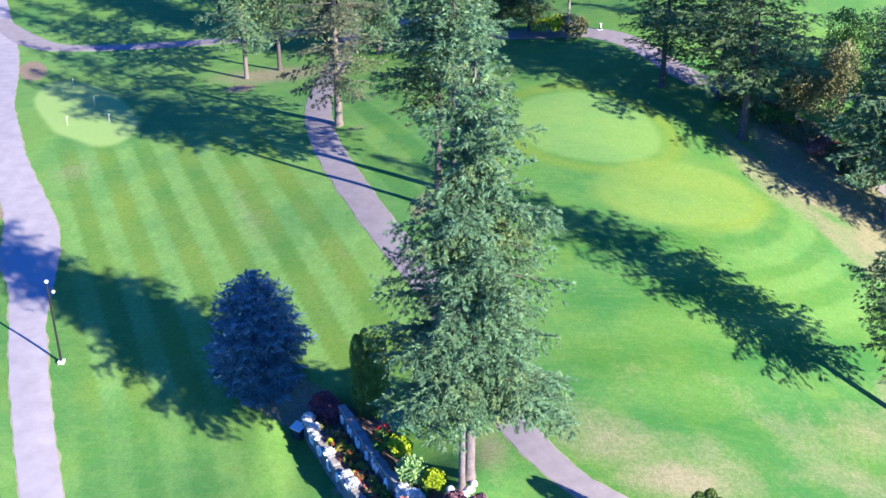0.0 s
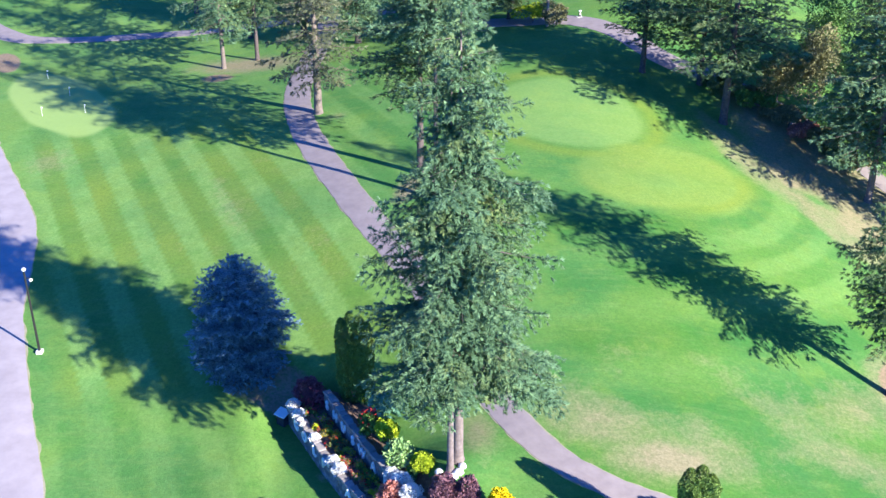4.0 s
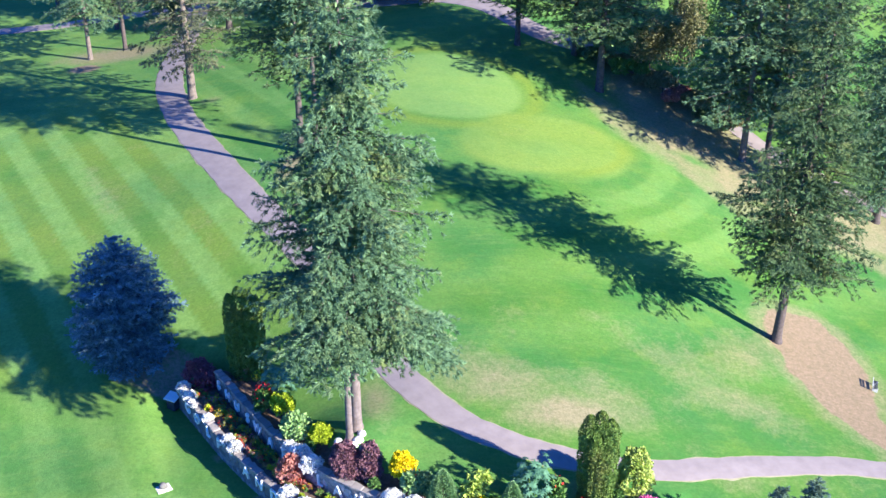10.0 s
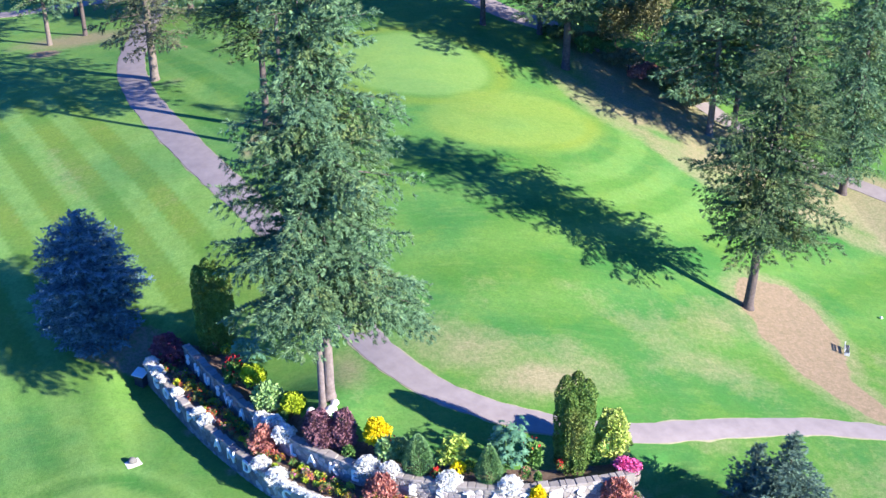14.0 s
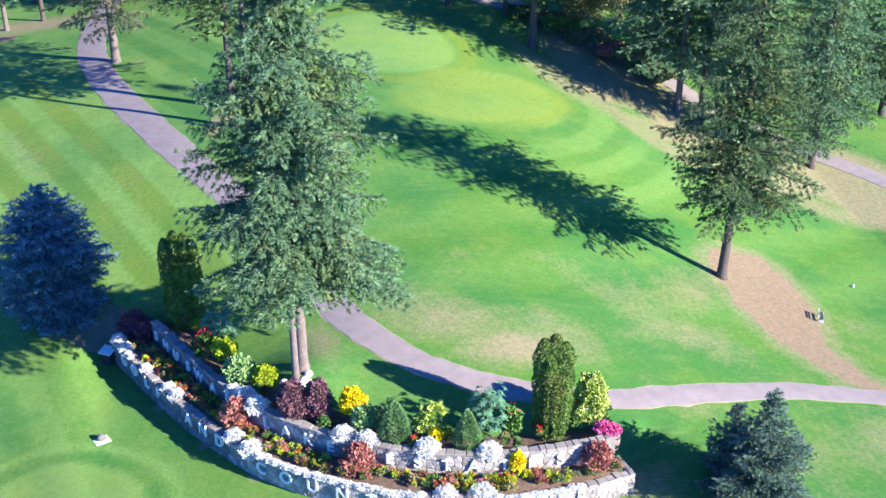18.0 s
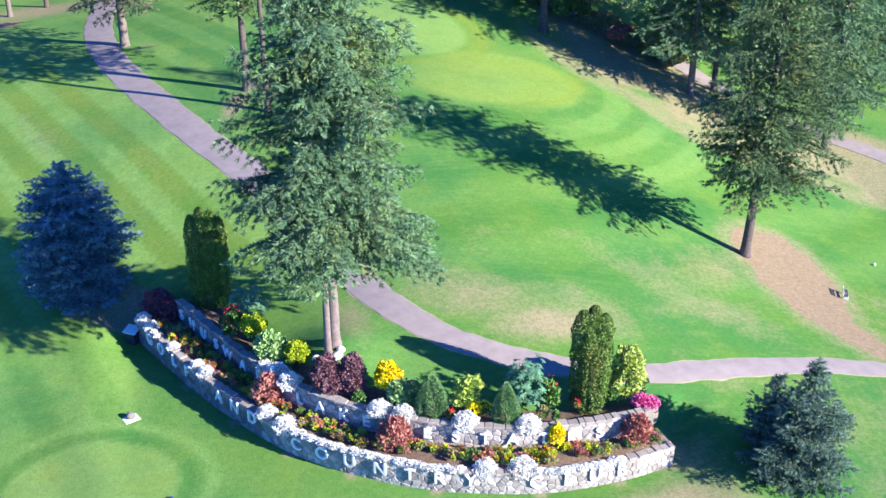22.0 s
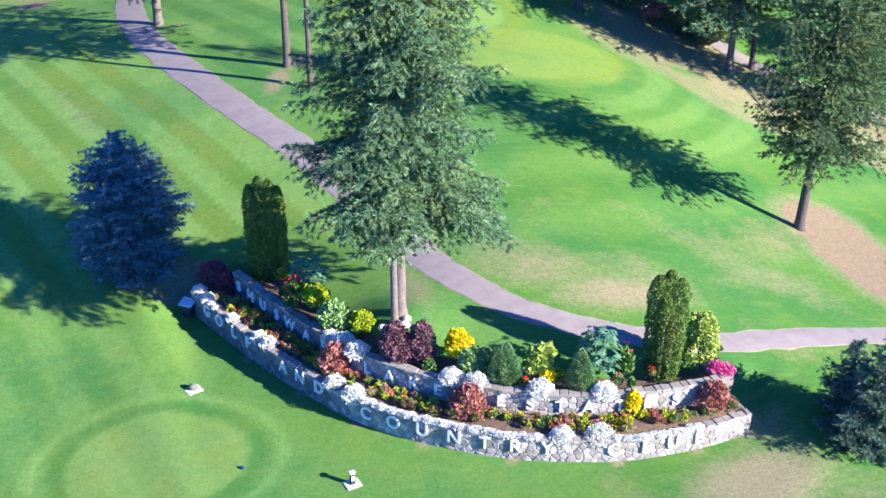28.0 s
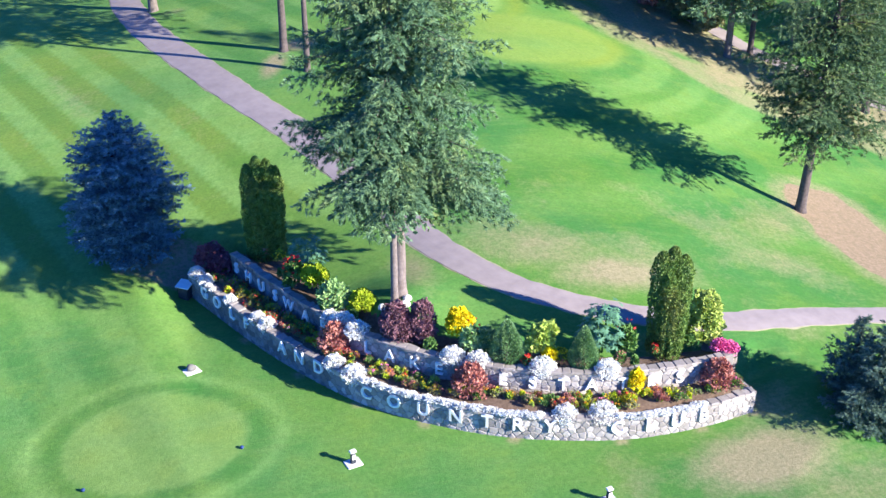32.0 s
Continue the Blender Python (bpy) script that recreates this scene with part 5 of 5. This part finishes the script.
# lower terrace
for i, (x, y, r) in enumerate(((-8.05, 55.0, 0.42), (-7.6, 54.0, 0.42), (-6.55, 51.8, 0.33), (-5.35, 49.7, 0.42), (-4.95, 49.0, 0.46), (-2.3, 45.0, 0.50), (-1.55, 43.9, 0.58), (6.85, 38.85, 0.55), (8.5, 38.55, 0.66))):
    shrub("white_alyssum", x, y, low_top(length_at(low_fine, x, y)) - 0.1, "rounded mound of white blossom spilling over the lower wall", "flowers", 120 + i,
          [(0, 0, 0.12, r, 0.85 * r, 0.55 * r + 0.1), (0.05, -0.15, -0.1, 0.7 * r, 0.55 * r, 0.5 * r)], 2600, 0.065, WHITE, 0.45, "white mounds on the lower wall", stems=False)
rng_e = np.random.default_rng(6)
for lo, hi, n in ((-1.6, 5.9, 46), (9.0, 13.3, 24), (-8.3, -7.2, 5)):
    for i in range(n):
        x = lo + (hi - lo) * (i + rng_e.uniform(-0.25, 0.25)) / n
        j = int(np.abs(low_fine[:, 0] - x).argmin())
        p, t = at_length(low_fine, along(low_fine)[j])
        q = p + np.array([-t[1], t[0]]) * rng_e.uniform(0.0, 0.16)
        r = rng_e.uniform(0.12, 0.20)
        shrub("white_edging_flowers", q[0], q[1], low_top(along(low_fine)[j]), "low white blossom trailing along the top of the wall", "flowers", 600 + i,
              [(0, 0, 0.05, 1.2 * r, 0.9 * r, 0.7 * r), (0.06, -0.10, 0.0, 0.7 * r, 0.4 * r, 0.5 * r)], 300, 0.062, WHITE, 0.45, "white edging flowers", stems=False, depth=0.25)
for i, (x, y, s) in enumerate(((-2.1, 46.2, 1.0), (3.2, 41.3, 1.0), (14.1, 39.15, 0.95))):
    shrub("russet_shrub", x, y, Z_LOW - 0.05, "russet red shrub in the lower bed", "shrub", 140 + i,
          [(0, 0, 0.55 * s, 0.75 * s, 0.7 * s, 0.7 * s), (0.1, 0, 0.9 * s, 0.5 * s, 0.5 * s, 0.5 * s)], 2600, 0.15, RUSSET, 0.32, "russet shrubs", up=0.6)
shrub("yellow_bush", 10.35, 39.45, Z_LOW + 0.2, "bush covered in bright yellow leaves", "shrub", 150, [(0, 0, 0.45, 0.36, 0.3, 0.5)], 1000, 0.13, YELLOW, 0.42)
shrub("pink_petunias", 14.75, 40.4, 2.45, "trailing magenta pink flowers", "flowers", 151, [(0, 0, 0.1, 0.42, 0.34, 0.24)], 600, 0.11, PINK, 0.45, stems=False)
rng_f = np.random.default_rng(77)
kinds = [("marigolds", YELLOW, "low yellow marigolds in dark mulch"), ("orange_marigolds", ORANGE, "low orange marigolds in dark mulch"), ("yellow_green_bedding", GOLD, "low yellow-green plants in dark mulch"),
         ("red_salvias", RED, "low red flowers in dark mulch"), ("green_bedding", MIDGREEN, "low green plants in dark mulch"), ("pink_bedding", PINK, "low pink flowers in dark mulch"), ("russet_bedding", RUSSET, "low russet plants in dark mulch")]
rng_leaf = [MIDGREEN, RUSSET, LIME, SCRUB, MIDGREEN, GOLD, SCRUB]
mid_low = offset(low_fine, 0.75)
L_low = along(mid_low)[-1]
for i in range(250):
    s = L_low * rng_f.uniform(0.01, 0.99)
    p, t = at_length(mid_low, s)
    nr = np.array([-t[1], t[0]])
    room = behind(up_line, *p)[0]
    q = p + nr * rng_f.uniform(-0.25, max(0.1, min(1.1, -room - 0.3)))
    left = s / L_low < 0.42
    w = [0.12, 0.16, 0.10, 0.26, 0.16, 0.02, 0.18] if left else [0.26, 0.14, 0.22, 0.05, 0.15, 0.05, 0.13]
    nm, fm, lb = kinds[int(rng_f.choice(len(kinds), p=np.array(w) / sum(w)))]
    r = 0.07 + 0.2 * rng_f.random() ** 2
    h = rng_f.uniform(0.08, 0.22)
    shrub(nm, q[0], q[1], Z_LOW, lb, "flowers", 200 + i, [(0, 0, h, r, r, 0.6 * h + 0.3 * r), (0.8 * r, -0.5 * r, 0.6 * h, 0.7 * r, 0.8 * r, 0.12), (-0.7 * r, 0.6 * r, 0.7 * h, 0.6 * r, 0.6 * r, 0.12)], int(110 + 620 * r), 0.10, rng_leaf[i % 7], 0.30,
          "bedding in the lower terrace", stems=False, up=0.6, depth=0.7, flowers=((fm, int(10 + 150 * r), 0.065, 0.05),))
for i in range(26):
    s = along(up_fine)[-1] * (i + rng_f.uniform(-0.4, 0.4)) / 26
    p, t = at_length(up_fine, s)
    nr = np.array([-t[1], t[0]])
    q = p + nr * rng_f.uniform(0.45, 1.9)
    nm, fm, lb = kinds[int(rng_f.choice([3, 4, 4, 2, 6]))]
    r = rng_f.uniform(0.15, 0.3)
    shrub(nm, q[0], q[1], Z_UP - 0.05, lb, "flowers", 320 + i, [(0, 0, 0.12, r, r, 0.2 + 0.2 * r)], int(260 + 700 * r), 0.11, MIDGREEN, 0.36, "bedding in the upper terrace", stems=False,
          flowers=((fm, int(40 + 160 * r), 0.09, 0.06),))

# wooden barrel at the end of the upper terrace
def barrel(x, y, z):
    t = thing("barrel_planter", x, y, z, "weathered wooden barrel planter at the wall end", "planter")
    R = [(0.0, 0.36), (0.3, 0.41), (0.62, 0.42), (0.95, 0.37)]
    n = 16
    for k in range(n):
        a0, a1 = (k + 0.04) * math.tau / n, (k + 0.96) * math.tau / n
        vs, fs = [], []
        for h, r in R:
            vs += [(r * math.cos(a0), r * math.sin(a0), h), (r * math.cos(a1), r * math.sin(a1), h), ((r - 0.03) * math.cos(a1), (r - 0.03) * math.sin(a1), h), ((r - 0.03) * math.cos(a0), (r - 0.03) * math.sin(a0), h)]
        for i in range(len(R) - 1):
            for j in range(4):
                fs.append((4 * i + j, 4 * i + (j + 1) % 4, 4 * i + 4 + (j + 1) % 4, 4 * i + 4 + j))
        fs += [(3, 2, 1, 0), (12, 13, 14, 15)]
        part("stave", mesh_from("stave", vs, fs, WOOD_GREY), WOOD_GREY, t)
    for h, r in ((0.2, 0.405), (0.72, 0.425)):
        bm = bmesh.new()
        a = bmesh.ops.create_cone(bm, cap_ends=False, segments=28, radius1=r, radius2=r, depth=0.06)
        for v in bm.verts:
            v.co.z += h
        part("hoop", bm, METAL_DARK, t, "dark iron hoop")
    bm = bmesh.new()
    bmesh.ops.create_circle(bm, cap_ends=True, segments=20, radius=0.34)
    for v in bm.verts:
        v.co.z = 0.88
    part("soil", bm, SOIL, t)
    return t


barrel(15.25, 40.35, 1.35)
shrub("pink_petunias", 15.2, 40.3, 2.28, "magenta pink flowers heaped in the barrel", "flowers", 152, [(0, 0, 0.1, 0.46, 0.44, 0.26), (-0.4, 0.1, 0.1, 0.3, 0.3, 0.2)], 800, 0.11, PINK, 0.45, stems=False)

# box on a post at the shaded end
def letter_box(x, y):
    z = gz(x, y)
    t = thing("utility_box", x, y, z, "dark utility box with a pale sloping lid at the wall end", "box", turn=-35)
    part("body", box(0.60, 0.52, 0.74, (0, 0, 0.37), 0.03), PLASTIC_DARK, t)
    lid = box(0.82, 0.70, 0.06, (0, 0, 0.0), 0.02)
    bmesh.ops.rotate(lid, verts=lid.verts[:], cent=(0, 0, 0), matrix=Matrix.Rotation(radians(14), 3, 'X'))
    bmesh.ops.translate(lid, verts=lid.verts[:], vec=(0, 0, 0.83))
    part("lid", lid, PLASTIC_WHITE, t, "pale bluish lid")
    return t


letter_box(-8.75, 55.0)


# tee markers on their slabs
def tee_stone(x, y, turn):
    t = thing("tee_stone", x, y, gz(x, y), "rounded grey stone on a white slab in the lawn", "tee marker", "tee signs", turn)
    part("slab", box(0.78, 0.62, 0.10, (0, 0, -0.01), 0.02), CONCRETE, t, "white concrete slab")
    bm = boulder(np.random.default_rng(8), 0.22)
    for v in bm.verts:
        v.co.z = v.co.z * 1.25 + 0.2
    part("stone", bm, STONE_DARK, t, "rounded dark grey stone")
    return t


def tee_sign(x, y, turn, label):
    t = thing("tee_sign", x, y, gz(x, y), label, "tee marker", "tee signs", turn)
    part("slab", box(0.7, 0.6, 0.10, (0, 0, 0.0), 0.02), CONCRETE, t, "white concrete slab")
    post = part("post", box(0.24, 0.18, 0.58, (0, 0, 0.32), 0.03, 0.8), PLASTIC_DARK, t, "dark post")
    part("cap", box(0.28, 0.22, 0.09, (0, 0, 0.64), 0.02), PLASTIC_WHITE, post, "white cap")
    part("plate", box(0.17, 0.02, 0.24, (0, -0.093, 0.38), 0.004), CONCRETE, post, "pale plate")
    return t


tee_stone(-8.8, 47.85, 25)
tee_sign(-2.45, 39.15, 15, "dark tee post with a white cap on a white slab")
tee_sign(7.2, 34.3, 10, "dark tee post with a white cap on a white slab")


def tee_ball(x, y, r, material, label):
    bm = bmesh.new()
    bmesh.ops.create_uvsphere(bm, u_segments=12, v_segments=8, radius=r)
    for v in bm.verts:
        v.co.z = v.co.z * 0.9 + r * 0.8
    for f in bm.faces:
        f.smooth = True
    me = bpy.data.meshes.new("tee_marker")
    bm.to_mesh(me)
    bm.free()
    me.materials.append(material)
    ob = new("tee_marker", me)
    ob.matrix_basis = pose(x, y, gz(x, y))
    tagged(ob, label, "tee marker", "tee balls")


BLUE = plain_mat("blue_paint", (0.015, 0.04, 0.14), (0.02, 0.05, 0.18), 4, 0.5)
tee_ball(-6.95, 41.3, 0.09, BLUE, "blue tee ball on the close-cut tee")
tee_ball(-13.6, 40.55, 0.09, BLUE, "blue tee ball on the close-cut tee")
tee_ball(38.9, 58.1, 0.11, PLASTIC_WHITE, "pale tee ball on the far grass")


# bench shape standing in for a small white and dark object of unknown kind
def bench(x, y, turn):
    t = thing("bench", x, y, gz(x, y), "small white and dark object by the bare earth, built as a bench", "bench", turn=turn, scale=0.62)
    for i in range(3):
        part("seat_slat", box(1.5, 0.12, 0.04, (0, -0.15 + 0.14 * i, 0.45), 0.01), PLASTIC_DARK, t)
    for i in range(2):
        part("back_slat", box(1.5, 0.04, 0.13, (0, 0.26, 0.62 + 0.18 * i), 0.01), PLASTIC_WHITE, t)
    for sx_ in (-0.62, 0.62):
        part("leg", box(0.08, 0.5, 0.45, (sx_, 0.0, 0.22), 0.01), PLASTIC_WHITE, t)
        part("back_post", box(0.08, 0.06, 0.5, (sx_, 0.24, 0.66), 0.01), PLASTIC_WHITE, t)
    return t


bench(33.8, 53.4, 62)


# lamp by the road
def street_lamp(x, y):
    t = thing("street_lamp", x, y, gz(x, y), "dark lamp post with two white heads on a concrete foot", "street lamp")
    part("foot", box(0.42, 0.42, 0.24, (0, 0, 0.06), 0.03), CONCRETE, t, "concrete foot")
    pole = part("pole", tube([(0, 0, 0.1), (0, 0, 3.0), (0, 0, 6.0)], [0.085, 0.07, 0.055], 10), METAL_DARK, t)
    arm = part("arm", tube([(0, 0, 5.45), (0.15, 0, 5.5), (0.32, 0.0, 5.42)], [0.035, 0.03, 0.03], 8), METAL_DARK, t)
    for dx, h, r in ((0.0, 6.10, 0.14), (0.32, 5.36, 0.12)):
        bm = bmesh.new()
        bmesh.ops.create_uvsphere(bm, u_segments=16, v_segments=10, radius=r)
        for v in bm.verts:
            v.co = Vector((v.co.x + dx, v.co.y, v.co.z * 0.9 + h))
        for f in bm.faces:
            f.smooth = True
        part("globe", bm, PLASTIC_WHITE, arm if dx else pole, "white globe")
    return t


street_lamp(-25.0, 61.75)


def flag(x, y, label):
    t = thing("flagstick", x, y, gz(x, y), label, "flag", "practice flags")
    stick = part("stick", tube([(0, 0, -0.05), (0, 0, 0.9)], [0.016, 0.012], 6), PAINT_WHITE, t)
    bm = bmesh.new()
    vs = [bm.verts.new(p) for p in ((0.01, 0, 0.88), (0.13, 0.02, 0.86), (0.12, 0.03, 0.75), (0.01, 0, 0.74))]
    bm.faces.new(vs)
    bmesh.ops.solidify(bm, geom=bm.faces[:], thickness=0.01)
    part("flag", bm, PAINT_WHITE, stick, "small white flag")
    return t


for x, y in ((-34.7, 97.4), (-33.6, 102.6), (-37.3, 108.2), (-30.9, 97.8)):
    flag(x, y, "white practice flag on the small green")

tee_sign(16.3, 113.9, 20, "dark post with a white cap by the back path")


def utility_pole(x, y):
    t = thing("utility_pole", x, y, gz(x, y), "tall grey wooden utility pole behind the green", "pole")
    part("pole", tube([(0, 0, -0.3), (0, 0, 5.0), (0, 0, 10.0)], [0.15, 0.13, 0.11], 10), WOOD_GREY, t)
    part("crossarm", box(1.8, 0.10, 0.12, (0, 0, 9.4), 0.01), WOOD_GREY, t)
    return t


utility_pole(12.7, 111.7)

# undergrowth along the tree line
rng_u = np.random.default_rng(9)
for i, (x, y, h, r, m, lb) in enumerate((
        (37.6, 100.2, 8.0, 2.6, MIDGREEN, "leafy green tree in the tree line"), (34.8, 95.8, 8.0, 2.2, SCRUB, "pale dry leafy tree in the tree line"),
        (32.2, 96.6, 5.0, 1.9, SCRUB, "dry leafy scrub under the firs"), (29.4, 98.6, 3.2, 1.8, BOX, "dark green scrub under the firs"),
        (28.6, 97.0, 1.3, 1.2, SCRUB, "low dry scrub under the firs"), (29.9, 95.8, 1.5, 1.2, MIDGREEN, "low green scrub under the firs"), (31.2, 94.4, 1.3, 1.2, SCRUB, "low dry scrub under the firs"),
        (32.4, 93.0, 1.6, 1.3, SCRUB, "low dry scrub under the firs"), (33.6, 91.6, 1.4, 1.2, RUSSET, "low russet scrub under the firs"), (34.7, 90.2, 1.7, 1.3, SCRUB, "dry scrub under the firs"),
        (35.7, 88.8, 1.4, 1.2, FIR_DARK, "low dark scrub under the firs"), (36.6, 87.4, 1.3, 1.1, SCRUB, "low dry scrub under the firs"), (26.9, 98.2, 1.0, 1.0, FIR_DARK, "low dark scrub under the firs"),
        (13.4, 112.6, 1.9, 1.3, SCRUB, "yellowing bush at the bend of the back path"), (11.4, 113.2, 2.0, 1.3, GOLD, "yellowing bush at the bend of the back path"))):
    lobes = [(rng_u.normal(0, 0.45 * r), rng_u.normal(0, 0.45 * r), h * rng_u.uniform(0.35, 0.8), 0.6 * r, 0.6 * r, 0.28 * h) for _ in range(7)]
    shrub("scrub_bush", x, y, gz(x, y), lb, "bush", 400 + i, lobes, int(2200 + 2400 * r), 0.19, m, 0.4)

# the stonework of the two walls, piece by piece
lay_cap(wall_low, low_fine, low_top, 511)
lay_cap(wall_up, up_fine, up_top, 512)
lay_stones(wall_low, low_fine, -0.12, low_top, 501, 12.0, 60.0)
lay_stones(wall_up, up_fine, 1.15, up_top, 502, 8.0, 60.0)
